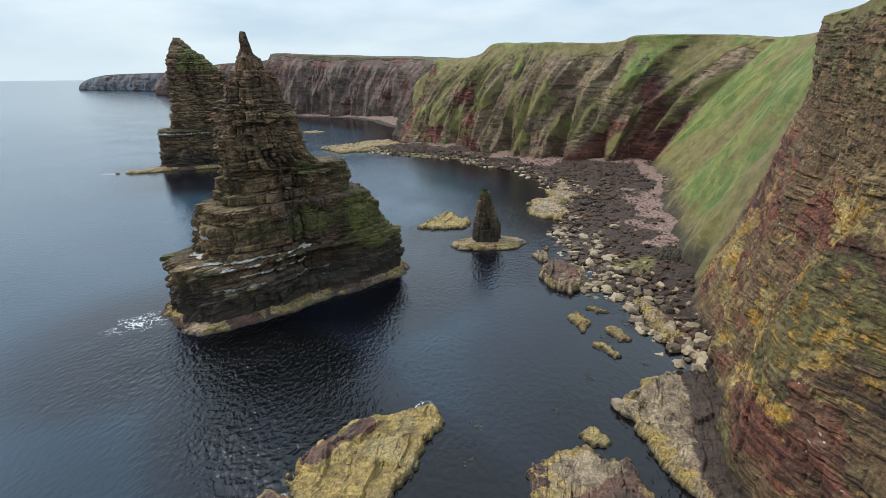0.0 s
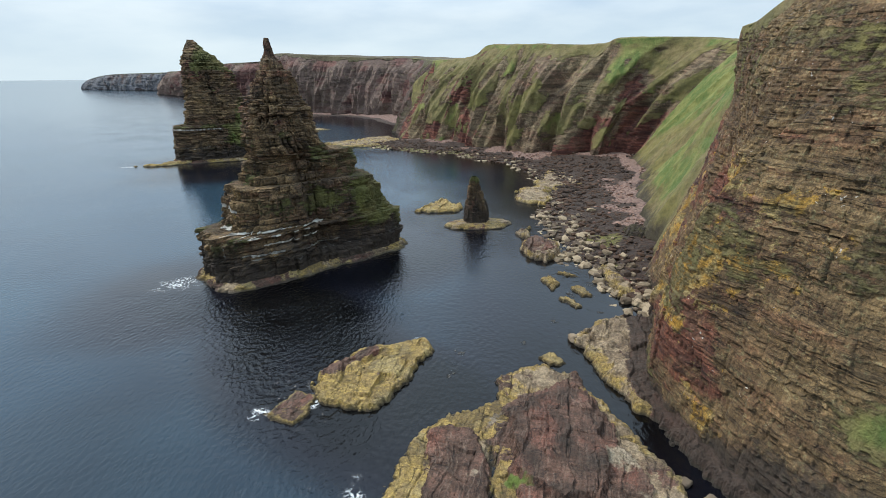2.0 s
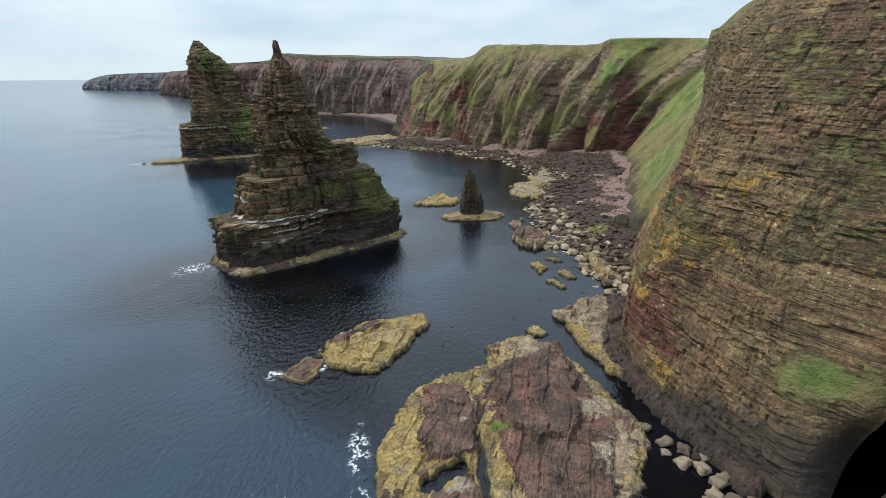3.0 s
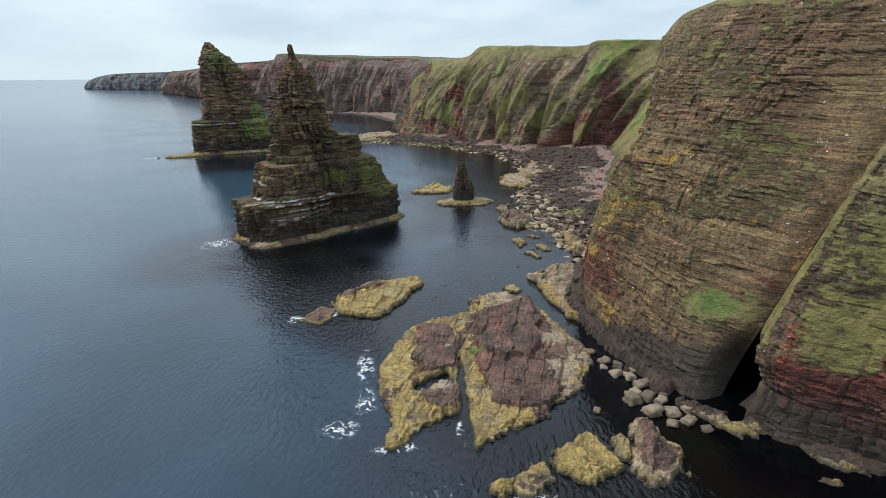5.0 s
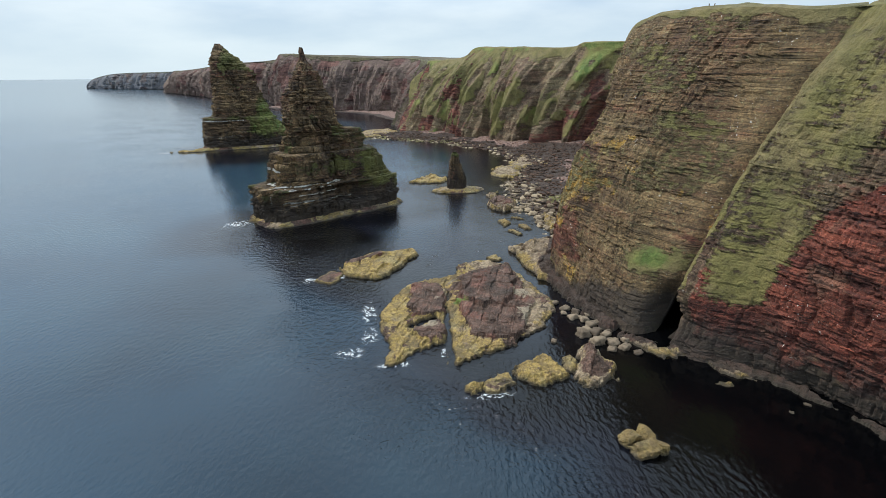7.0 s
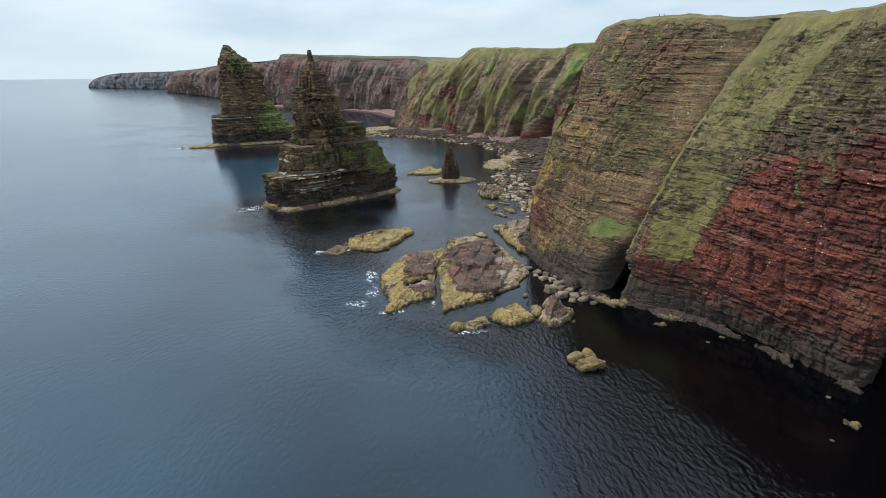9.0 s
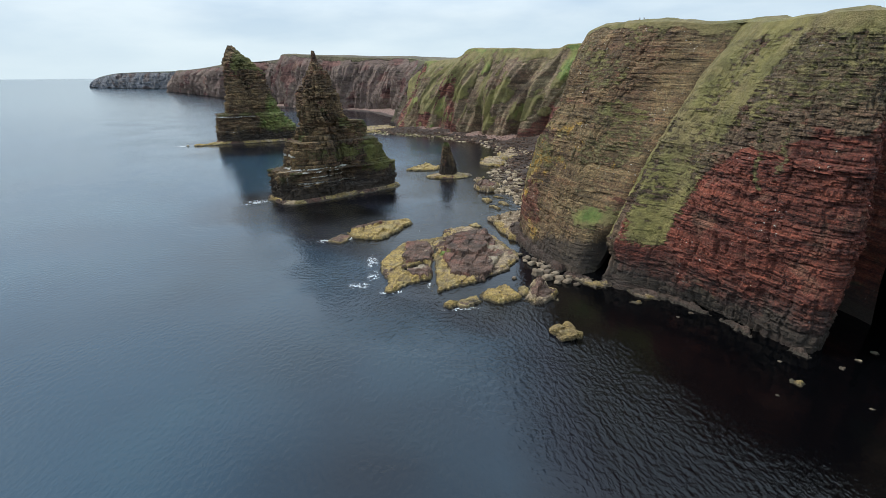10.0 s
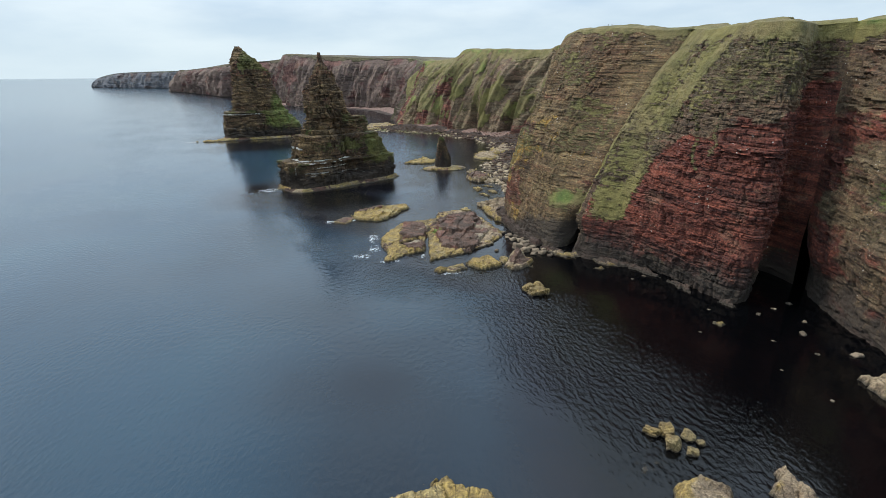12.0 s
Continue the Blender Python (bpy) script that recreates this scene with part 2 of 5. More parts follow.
def rock_material(name, stone, stone_b, red, turf, turf_b, fine=1.0, lichen=(0.27, 0.155, 0.028), wet_shade_top=2.2, guano=False, specks=False, contrast=1.0, slits=0.6, crust=0.5, course=(1.3, 0.42), joints=0.5):
    """Bedded, jointed sandstone with turf, lichen, red beds and a foot darkened for wet rock and painted shade; the
    masks come with the mesh.
    """
    m = Nodes(name, 0.92)
    p = m.pos()
    big = m.noise(p, 0.07 * fine, 4)
    mid = m.noise(p, 0.45 * fine, 6, 0.6)
    small = m.noise(p, 2.6 * fine, 6, 0.65)
    bands = m.noise(m.face(0.03 * fine, 0.8 * fine), 1.0, 5, 0.65)
    col = m.mix(m.ramp(big, 0.35, 0.65), stone, stone_b)
    # whole beds differ in colour: grey, buff and rust
    col = m.mix(m.math("MULTIPLY", m.ramp(bands, 0.52, 0.72), 0.5), col, tuple(min(1, c * k) for c, k in zip(stone, (1.15, 1.2, 1.35))))
    col = m.mix(m.math("MULTIPLY", m.ramp(m.noise(m.face(0.05 * fine, 0.35 * fine), 1.0, 5, 0.6), 0.53, 0.66), 0.55), col, tuple(0.5 * a + 0.5 * b for a, b in zip(stone_b, red)))
    col = m.mix(m.math("MULTIPLY", m.ramp(mid, 0.52, 0.72), 0.4), col, tuple(min(1, c * 1.4) for c in stone))
    col = m.mix(m.math("MULTIPLY", m.ramp(m.noise(m.face(0.22 * fine, 0.5 * fine), 1.0, 7, 0.7), 0.54, 0.64), 0.45), col, tuple(0.35 * a + 0.65 * b for a, b in zip(stone_b, red)))
    val1, joint1 = m.courses(course[0] / fine, course[1] / fine)
    val2, joint2 = m.courses(2.9 * course[0] / fine, 3.1 * course[1] / fine, joint=0.05)
    val = m.math("ADD", m.math("MULTIPLY", val1, 0.5), m.math("MULTIPLY", val2, 0.5))
    worn = m.ramp(m.noise(p, 0.3 * fine, 4), 0.42, 0.6)
    joint = m.math("MAXIMUM", m.math("MULTIPLY", joint1, m.math("MULTIPLY", worn, 0.8)), m.math("MULTIPLY", joint2, m.ramp(m.noise(p, 0.23 * fine, 3), 0.4, 0.58)))
    # long open bedding planes, their shadow painted as dark lines
    slit = m.ramp(m.math("ABSOLUTE", m.math("SUBTRACT", m.noise(m.face(0.2 * fine, 1.3 * fine), 1.0, 4, 0.6), 0.5)), 0.022, 0.006)
    slit = m.math("MULTIPLY", slit, m.ramp(m.noise(m.face(0.16 * fine, 0.3 * fine), 1.0, 3), 0.47, 0.62))
    # red beds
    rmask = m.ramp(m.math("ADD", m.attr("red"), m.math("MULTIPLY", m.math("SUBTRACT", m.noise(m.face(0.16 * fine, 0.4 * fine), 1.0, 6, 0.62), 0.5), 1.0)), 0.4, 0.56)
    rcol = m.mix(m.ramp(bands, 0.36, 0.62), red, tuple(c * k for c, k in zip(red, (0.42, 0.36, 0.4))))
    rcol = m.mix(m.math("MULTIPLY", m.ramp(m.noise(m.face(0.25 * fine, 1.6 * fine), 1.0, 5, 0.65), 0.55, 0.7), 0.55), rcol, tuple(min(1, c * 1.35 + 0.02) for c in red))
    rcol = m.mix(m.math("MULTIPLY", m.ramp(m.noise(p, 0.22 * fine, 5), 0.55, 0.68), 0.5), rcol, (0.15, 0.088, 0.055))
    col = m.mix(rmask, col, rcol)
    # grey-green crust in small spots, yellow lichen in patches
    spots = m.ramp(m.noise(p, 1.5 * fine, 7, 0.72), 0.53, 0.66)
    col = m.mix(m.math("MULTIPLY", m.math("MULTIPLY", spots, crust), m.math("SUBTRACT", 1.0, m.math("MULTIPLY", rmask, 0.75))), col, (0.175, 0.148, 0.074))
    lm = m.ramp(m.math("ADD", m.attr("lichen"), m.math("MULTIPLY", m.math("SUBTRACT", m.noise(p, 0.55 * fine, 8, 0.75), 0.5), 1.9)), 0.54, 0.66)
    col = m.mix(m.math("MULTIPLY", lm, 0.85), col, m.mix(m.ramp(mid, 0.4, 0.6), (0.235, 0.185, 0.075), lichen))
    col = m.shade(col, m.ramp(m.noise(p, 0.32 * fine, 7, 0.68), 0.3, 0.7), 1 - 0.3 * contrast, 1 + 0.3 * contrast)
    # each block its own tone, then grain, joints and slits
    col = m.shade(col, m.ramp(m.attr("tone"), 0.1, 0.9), 1 - 0.16 * contrast, 1 + 0.16 * contrast)
    col = m.shade(col, val, 1 - 0.34 * contrast, 1 + 0.34 * contrast)
    col = m.shade(col, m.ramp(small, 0.28, 0.72), 1 - 0.4 * contrast, 1 + 0.4 * contrast)
    col = m.shade(col, m.ramp(m.noise(p, 6.5 * fine, 4, 0.7), 0.32, 0.68), 1 - 0.3 * contrast, 1 + 0.3 * contrast)
    col = m.shade(col, joint, 1.0, 1 - joints)
    col = m.shade(col, slit, 1.0, 1 - slits)
    if guano:
        gm = m.ramp(m.math("ADD", m.attr("guano"), m.math("MULTIPLY", m.math("SUBTRACT", m.noise(m.pos(1, 1, 0.5), 1.6, 6, 0.7), 0.5), 1.7)), 0.5, 0.62)
        col = m.mix(m.math("MULTIPLY", gm, 0.9), col, m.mix(small, (0.36, 0.35, 0.31), (0.70, 0.68, 0.62)))
    if specks:
        # droppings below nests, in small white dots
        sp = m.ramp(m.math("MULTIPLY", m.noise(p, 2.4, 2, 0.4), m.ramp(m.noise(p, 0.16, 3), 0.4, 0.6)), 0.69, 0.72)
        col = m.mix(m.math("MULTIPLY", sp, 0.8), col, (0.55, 0.53, 0.48))
    # turf, rooted along the ledges
    tuft = m.noise(p, 1.9 * fine, 6, 0.72)
    gcol = m.mix(m.ramp(m.noise(p, 0.16 * fine, 5), 0.38, 0.62), turf, turf_b)
    gcol = m.mix(m.math("MULTIPLY", m.ramp(tuft, 0.46, 0.68), 0.42), gcol, tuple(c * 0.45 for c in turf))
    gcol = m.mix(m.math("MULTIPLY", m.ramp(m.noise(p, 0.07 * fine, 4), 0.5, 0.62), 0.75), gcol, tuple(min(1, c * k) for c, k in zip(turf, (1.25, 1.22, 1.1))))
    gcol = m.shade(gcol, m.ramp(m.noise(p, 0.5 * fine, 6, 0.7), 0.3, 0.7), 0.72, 1.28)
    lush = m.ramp(m.math("ADD", m.attr("lush"), m.math("MULTIPLY", m.math("SUBTRACT", m.noise(p, 0.3 * fine, 6, 0.65), 0.5), 0.9)), 0.35, 0.65)
    fresh = m.mix(m.ramp(m.noise(m.pos(1, 1, 0.4), 0.25 * fine, 6, 0.65), 0.36, 0.64), (0.08, 0.125, 0.026), (0.20, 0.205, 0.06))
    gcol = m.mix(lush, gcol, m.shade(fresh, m.ramp(m.noise(p, 1.9 * fine, 5, 0.7), 0.3, 0.7), 0.8, 1.18))
    gm = m.ramp(m.math("ADD", m.attr("grass"), m.math("MULTIPLY", m.math("SUBTRACT", m.math("ADD", m.math("MULTIPLY", m.noise(p, 0.7 * fine, 7, 0.7), 0.55), m.math("MULTIPLY", m.noise(m.face(0.4 * fine, 1.8 * fine), 1.0, 4, 0.6), 0.45)), 0.5), 1.5)), 0.42, 0.58)
    col = m.mix(gm, col, gcol)
    # dark algae and wet rock at the tide line; painted shade carries the dark higher
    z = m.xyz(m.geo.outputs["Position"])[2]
    wz = m.math("SUBTRACT", m.math("ADD", z, m.math("MULTIPLY", m.math("SUBTRACT", m.noise(m.pos(1, 1, 0.3), 0.35, 5, 0.65), 0.5), wet_shade_top * 1.6)), m.math("MULTIPLY", m.attr("damp"), 4.0))
    wet_shade = m.ramp(wz, wet_shade_top, wet_shade_top * 0.35)
    col = m.mix(m.math("MULTIPLY", wet_shade, 0.85), col, (0.026, 0.02, 0.016))
    rock = m.math("SUBTRACT", m.math("ADD", m.math("MULTIPLY", small, 0.7), m.math("MULTIPLY", val, 0.8)), m.math("ADD", m.math("MULTIPLY", joint, 0.45), m.math("MULTIPLY", slit, 0.8)))
    turfy = m.math("MULTIPLY", m.math("ADD", tuft, m.noise(p, 4.0 * fine, 3, 0.6)), -0.8)
    h = m.math("ADD", m.math("MULTIPLY", rock, m.math("SUBTRACT", 1.0, gm)), m.math("MULTIPLY", turfy, gm))
    m.bump(h, 1.0, 0.45 / fine)
    return m.color(col)


TURF, TURF_DRY = (0.134, 0.12, 0.04), (0.178, 0.142, 0.06)
near_rock = rock_material("cliff_sandstone", (0.116, 0.0817, 0.043), (0.0791, 0.0482, 0.0292), (0.168, 0.045, 0.0255), TURF, TURF_DRY, wet_shade_top=8.5, specks=True, slits=0.55, joints=0.45)
buttress_rock = rock_material("buttress_sandstone", (0.141, 0.0941, 0.042), (0.108, 0.0613, 0.0294), (0.147, 0.0538, 0.0294), TURF, TURF_DRY, lichen=(0.33, 0.185, 0.025), wet_shade_top=3.2, specks=True, crust=0.9, slits=0.55, joints=0.5)
stack_rock = rock_material("stack_sandstone", (0.15, 0.097, 0.044), (0.066, 0.039, 0.021), (0.168, 0.07, 0.038), (0.0765, 0.0792, 0.0198), (0.113, 0.0954, 0.0306), guano=True, wet_shade_top=10.0, course=(0.9, 1.0), joints=0.85, slits=0.5, contrast=1.25)
mid_rock = rock_material("headland_rock", (0.175, 0.132, 0.075), (0.13, 0.084, 0.053), (0.18, 0.065, 0.043), (0.125, 0.112, 0.037), (0.178, 0.142, 0.06), fine=0.7, wet_shade_top=2.5, slits=0.2, joints=0.3, contrast=1.0)
# greyed colours and low contrast put distance haze into this rock
hazed_far_rock = rock_material("hazed_far_cliff_rock", (0.14, 0.0976, 0.0768), (0.112, 0.0752, 0.0624), (0.148, 0.0704, 0.056), (0.0782, 0.0697, 0.034), (0.0952, 0.0731, 0.0425), fine=0.22, contrast=0.45, slits=0.25, joints=0.3)


def water_material():
    m = Nodes("sea_water", 0.06)
    m.bsdf.inputs["IOR"].default_value = 1.37
    p = m.pos()
    x, y, z = m.xyz(m.geo.outputs["Position"])
    # dark over kelp inshore, with the cliffs' and stacks' dark reflections painted in; blue-green over sand offshore
    sand = m.ramp(m.noise(p, 0.025, 3), 0.45, 0.7)
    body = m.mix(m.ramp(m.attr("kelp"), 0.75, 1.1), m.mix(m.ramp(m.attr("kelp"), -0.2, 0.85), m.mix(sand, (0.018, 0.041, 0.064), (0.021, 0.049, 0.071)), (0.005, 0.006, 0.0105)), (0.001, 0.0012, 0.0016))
    swell = m.noise(m.pos(0.8, 0.4, 1.0), 0.22, 2, 0.5)
    chop = m.noise(m.pos(1.0, 0.6, 1.0), 1.55, 3, 0.5)
    calm = m.ramp(m.noise(p, 0.028, 3), 0.38, 0.62)
    h = m.math("ADD", m.math("MULTIPLY", swell, 0.16), m.math("MULTIPLY", chop, m.math("ADD", m.math("MULTIPLY", calm, 0.42), 0.4)))
    h = m.math("MULTIPLY", h, m.attr("ripple"))
    m.bump(h, 0.8, 0.4)
    ruffled = m.ramp(m.math("SUBTRACT", y, m.math("MULTIPLY", x, 1.4)), 180.0, 520.0)
    m.link(m.math("ADD", m.math("MULTIPLY", ruffled, 0.09), 0.045), m.bsdf.inputs["Roughness"])
    return m.color(body)


def foam_material():
    m = Nodes("sea_foam", 0.8)
    p = m.pos()
    f = m.math("ADD", m.attr("foam"), m.math("MULTIPLY", m.math("SUBTRACT", m.noise(p, 1.0, 10, 0.8), 0.5), 2.6))
    lace = m.ramp(m.math("ABSOLUTE", m.math("SUBTRACT", m.noise(m.warp(p, 0.8, 1.0), 0.75, 4, 0.6), 0.5)), 0.035, 0.0)
    cover = m.math("MULTIPLY", m.ramp(m.math("ADD", m.attr("foam"), m.math("MULTIPLY", m.math("SUBTRACT", m.noise(p, 0.35, 3), 0.5), 1.2)), 0.0, 0.5), lace)
    m.link(m.math("MULTIPLY", m.math("MAXIMUM", m.ramp(f, 0.62, 1.2), cover), 0.85), m.bsdf.inputs["Alpha"])
    return m.color((0.8, 0.84, 0.86))


def skerry_material():
    m = Nodes("skerry_rock", 0.82)
    p = m.pos()
    mid, small = m.noise(p, 0.5, 6, 0.6), m.noise(p, 3.0, 6, 0.65)
    z = m.xyz(m.geo.outputs["Position"])[2]
    # the grain of the tilted beds runs along the joints
    grain = m.noise(m.face(3.2, 0.3), 1.0, 4, 0.6)
    bare = m.mix(m.ramp(mid, 0.38, 0.62), (0.18, 0.128, 0.08), (0.32, 0.245, 0.155))
    yellow = m.mix(m.ramp(m.noise(p, 1.1, 6, 0.65), 0.38, 0.62), (0.35, 0.245, 0.072), (0.24, 0.165, 0.06))
    yellow = m.mix(m.math("MULTIPLY", m.ramp(m.noise(p, 0.22, 4), 0.5, 0.62), 0.6), yellow, (0.32, 0.258, 0.125))
    ym = m.ramp(m.math("ADD", m.noise(p, 0.28, 6, 0.62), m.math("SUBTRACT", m.attr("yellow"), 0.5)), 0.46, 0.58)
    weed = m.mix(ym, bare, yellow)
    stone = m.mix(m.ramp(m.noise(p, 0.35, 6, 0.6), 0.36, 0.62), (0.052, 0.028, 0.018), (0.135, 0.075, 0.052))
    stone = m.mix(m.math("MULTIPLY", m.ramp(m.noise(p, 0.17, 5, 0.6), 0.5, 0.62), 0.7), stone, (0.165, 0.066, 0.044))
    stone = m.mix(m.math("MULTIPLY", m.ramp(grain, 0.5, 0.68), 0.45), stone, (0.22, 0.165, 0.125))
    # the bare pale rock between
    stone = m.mix(m.ramp(m.math("ADD", m.attr("pale"), m.math("MULTIPLY", m.math("SUBTRACT", m.noise(p, 0.7, 6, 0.65), 0.5), 1.2)), 0.42, 0.6), stone, m.mix(grain, (0.19, 0.15, 0.105), (0.36, 0.30, 0.21)))
    k = m.ramp(m.math("ADD", m.attr("brown"), m.math("MULTIPLY", m.math("SUBTRACT", m.noise(p, 0.6, 7, 0.7), 0.5), 1.5)), 0.42, 0.5)
    col = m.shade(m.mix(k, weed, stone), mid, 0.95, 1.15)
    tone = m.attr("tone")
    col = m.mix(m.math("MULTIPLY", m.ramp(tone, 0.35, 0.0), 0.4), col, (0.06, 0.04, 0.028))
    val, crack = m.courses(1.1, 3.4, joint=0.05)
    val2, crack2 = m.courses(0.5, 0.9, joint=0.03)
    crack = m.math("MAXIMUM", m.math("MULTIPLY", crack, m.ramp(m.noise(p, 0.4, 3), 0.44, 0.56)), m.math("MULTIPLY", crack2, m.ramp(m.noise(p, 0.33, 4), 0.57, 0.66)))
    col = m.shade(col, m.math("ADD", m.math("MULTIPLY", val, 0.5), m.math("MULTIPLY", val2, 0.5)), 0.78, 1.25)
    col = m.shade(col, crack, 1.0, 0.5)
    col = m.shade(col, m.ramp(small, 0.3, 0.7), 0.66, 1.34)
    col = m.shade(col, m.ramp(m.noise(p, 7.0, 4, 0.7), 0.32, 0.68), 0.75, 1.25)
    col = m.mix(m.math("MULTIPLY", m.ramp(m.noise(p, 0.9, 7, 0.74), 0.54, 0.6), 0.7), col, m.shade(col, small, 0.25, 0.7))
    col = m.mix(m.ramp(m.attr("green"), 0.4, 0.7), col, (0.12, 0.17, 0.03))
    col = m.mix(m.math("MULTIPLY", m.ramp(m.attr("dark"), 0.35, 0.65), 0.75), col, m.mix(small, (0.014, 0.01, 0.007), (0.06, 0.042, 0.03)))
    wz = m.math("ADD", z, m.math("MULTIPLY", m.math("SUBTRACT", m.noise(p, 0.9, 5, 0.65), 0.5), 0.9))
    col = m.mix(m.math("MULTIPLY", m.ramp(wz, 0.6, 0.05), 0.9), col, (0.035, 0.028, 0.018))
    lumps = m.noise(p, 1.1, 5, 0.6)
    m.bump(m.math("SUBTRACT", m.math("ADD", m.math("ADD", small, lumps), m.math("ADD", m.math("MULTIPLY", val2, 0.35), m.math("MULTIPLY", grain, 0.5))), crack), 1.0, 0.42)
    return m.color(col)


def boulder_material(name, dark, pale, crust):
    m = Nodes(name, 0.9)
    p = m.pos()
    info = m.t.nodes.new("ShaderNodeObjectInfo")
    isl = m.geo.outputs["Random Per Island"]
    r = m.math("FRACT", m.math("ADD", info.outputs["Random"], isl))
    col = m.mix(m.ramp(r, 0.1, 0.9), dark, pale)
    n1 = m.noise(p, 1.2, 6, 0.65)
    col = m.mix(m.math("MULTIPLY", m.ramp(n1, 0.5, 0.72), 0.4), col, crust)
    col = m.mix(m.math("MULTIPLY", m.ramp(m.noise(p, 5, 5, 0.6), 0.5, 0.3), 0.5), col, tuple(0.4 * c for c in dark))
    m.bump(n1, 0.5, 0.15)
    return m.color(col)


def pale_boulder_material():
    m = Nodes("pale_boulder_stone", 0.9)
    p = m.pos()
    info = m.t.nodes.new("ShaderNodeObjectInfo")
    col = m.mix(info.outputs["Random"], (0.075, 0.055, 0.037), (0.24, 0.185, 0.125))
    n1 = m.noise(p, 1.3, 6, 0.65)
    col = m.mix(m.math("MULTIPLY", m.ramp(n1, 0.52, 0.34), 0.75), col, (0.06, 0.044, 0.03))
    z = m.xyz(m.geo.outputs["Position"])[2]
    col = m.mix(m.math("MULTIPLY", m.ramp(m.math("ADD", z, m.math("MULTIPLY", m.math("SUBTRACT", n1, 0.5), 0.6)), 0.25, 0.0), 0.85), col, (0.03, 0.024, 0.016))
    m.bump(n1, 0.6, 0.15)
    return m.color(col)


def beach_material():
    m = Nodes("shore_rock_and_shingle", 0.9)
    p = m.pos()
    x, y, z = m.xyz(m.geo.outputs["Position"])
    stones = m.cells(p, 1.5)
    grain = m.noise(p, 1.2, 6, 0.7)
    col = m.mix(m.ramp(grain, 0.38, 0.62), (0.014, 0.0075, 0.0045), (0.05, 0.026, 0.0145))
    pink = m.mix(m.ramp(grain, 0.35, 0.65), (0.13, 0.075, 0.06), (0.29, 0.19, 0.152))
    pm = m.ramp(m.math("ADD", m.attr("shingle"), m.math("MULTIPLY", m.math("SUBTRACT", m.noise(p, 0.12, 6, 0.65), 0.5), 1.8)), 0.45, 0.7)
    col = m.mix(pm, col, pink)
    weed = m.ramp(m.math("ADD", m.attr("weed"), m.math("MULTIPLY", m.math("SUBTRACT", m.noise(p, 0.2, 6, 0.65), 0.5), 1.1)), 0.45, 0.6)
    col = m.mix(weed, col, m.mix(grain, (0.085, 0.095, 0.018), (0.15, 0.12, 0.03)))
    col = m.mix(m.math("MULTIPLY", m.ramp(stones.outputs["Distance"], 0.35, 0.7), 0.5), col, (0.028, 0.02, 0.017))
    m.bump(m.math("SUBTRACT", grain, stones.outputs["Distance"]), 0.8, 0.3)
    return m.color(col)


def moor_material():
    m = Nodes("moor_grass", 0.95)
    p = m.pos()
    x, y, z = m.xyz(m.geo.outputs["Position"])
    g = m.mix(m.ramp(m.noise(p, 0.05, 6, 0.6), 0.4, 0.62), (0.105, 0.112, 0.034), (0.155, 0.138, 0.052))
    heath = m.mix(m.ramp(m.noise(p, 0.02, 6, 0.6), 0.4, 0.6), (0.06, 0.045, 0.028), (0.10, 0.08, 0.042))
    k = m.ramp(m.math("ADD", m.attr("heath"), m.math("MULTIPLY", m.math("SUBTRACT", m.noise(m.pos(1, 0.6, 1), 0.012, 5), 0.5), 0.8)), 0.4, 0.6)
    col = m.mix(k, g, heath)
    n = m.noise(p, 1.4, 5, 0.7)
    col = m.mix(m.math("MULTIPLY", m.ramp(n, 0.48, 0.7), 0.45), col, (0.06, 0.075, 0.02))
    m.bump(n, 0.6, 0.2)
    return m.color(col)


# distance haze is mixed into these blue-grey rock colours
headland_rock = rock_material("hazed_headland_rock", (0.10, 0.105, 0.12), (0.085, 0.088, 0.10), (0.10, 0.085, 0.085), (0.085, 0.095, 0.065), (0.09, 0.092, 0.07), fine=0.12, contrast=0.25, slits=0.15, joints=0.2)
sea_water, sea_foam, skerry_rock, shore_rock, moor_grass = water_material(), foam_material(), skerry_material(), beach_material(), moor_material()


wash_stone = pale_boulder_material()
pale_stone = boulder_material("washed_boulder", (0.075, 0.052, 0.034), (0.33, 0.26, 0.17), (0.33, 0.27, 0.17))
dark_stone = boulder_material("dark_boulder", (0.017, 0.0085, 0.0045), (0.068, 0.035, 0.0195), (0.10, 0.063, 0.034))
pink_stone = boulder_material("pink_boulder", (0.10, 0.05, 0.037), (0.27, 0.162, 0.122), (0.30, 0.195, 0.145))


# ---------------------------------------------------------------- sea
def segment_distance(X, Y, pts):
    best = np.full(X.shape, 1e9)
    for (x1, y1), (x2, y2) in zip(pts[:-1], pts[1:]):
        dx, dy = x2 - x1, y2 - y1
        t = np.clip(((X - x1) * dx + (Y - y1) * dy) / (dx * dx + dy * dy), 0, 1)
        best = np.minimum(best, np.hypot(X - x1 - t * dx, Y - y1 - t * dy))
    return best


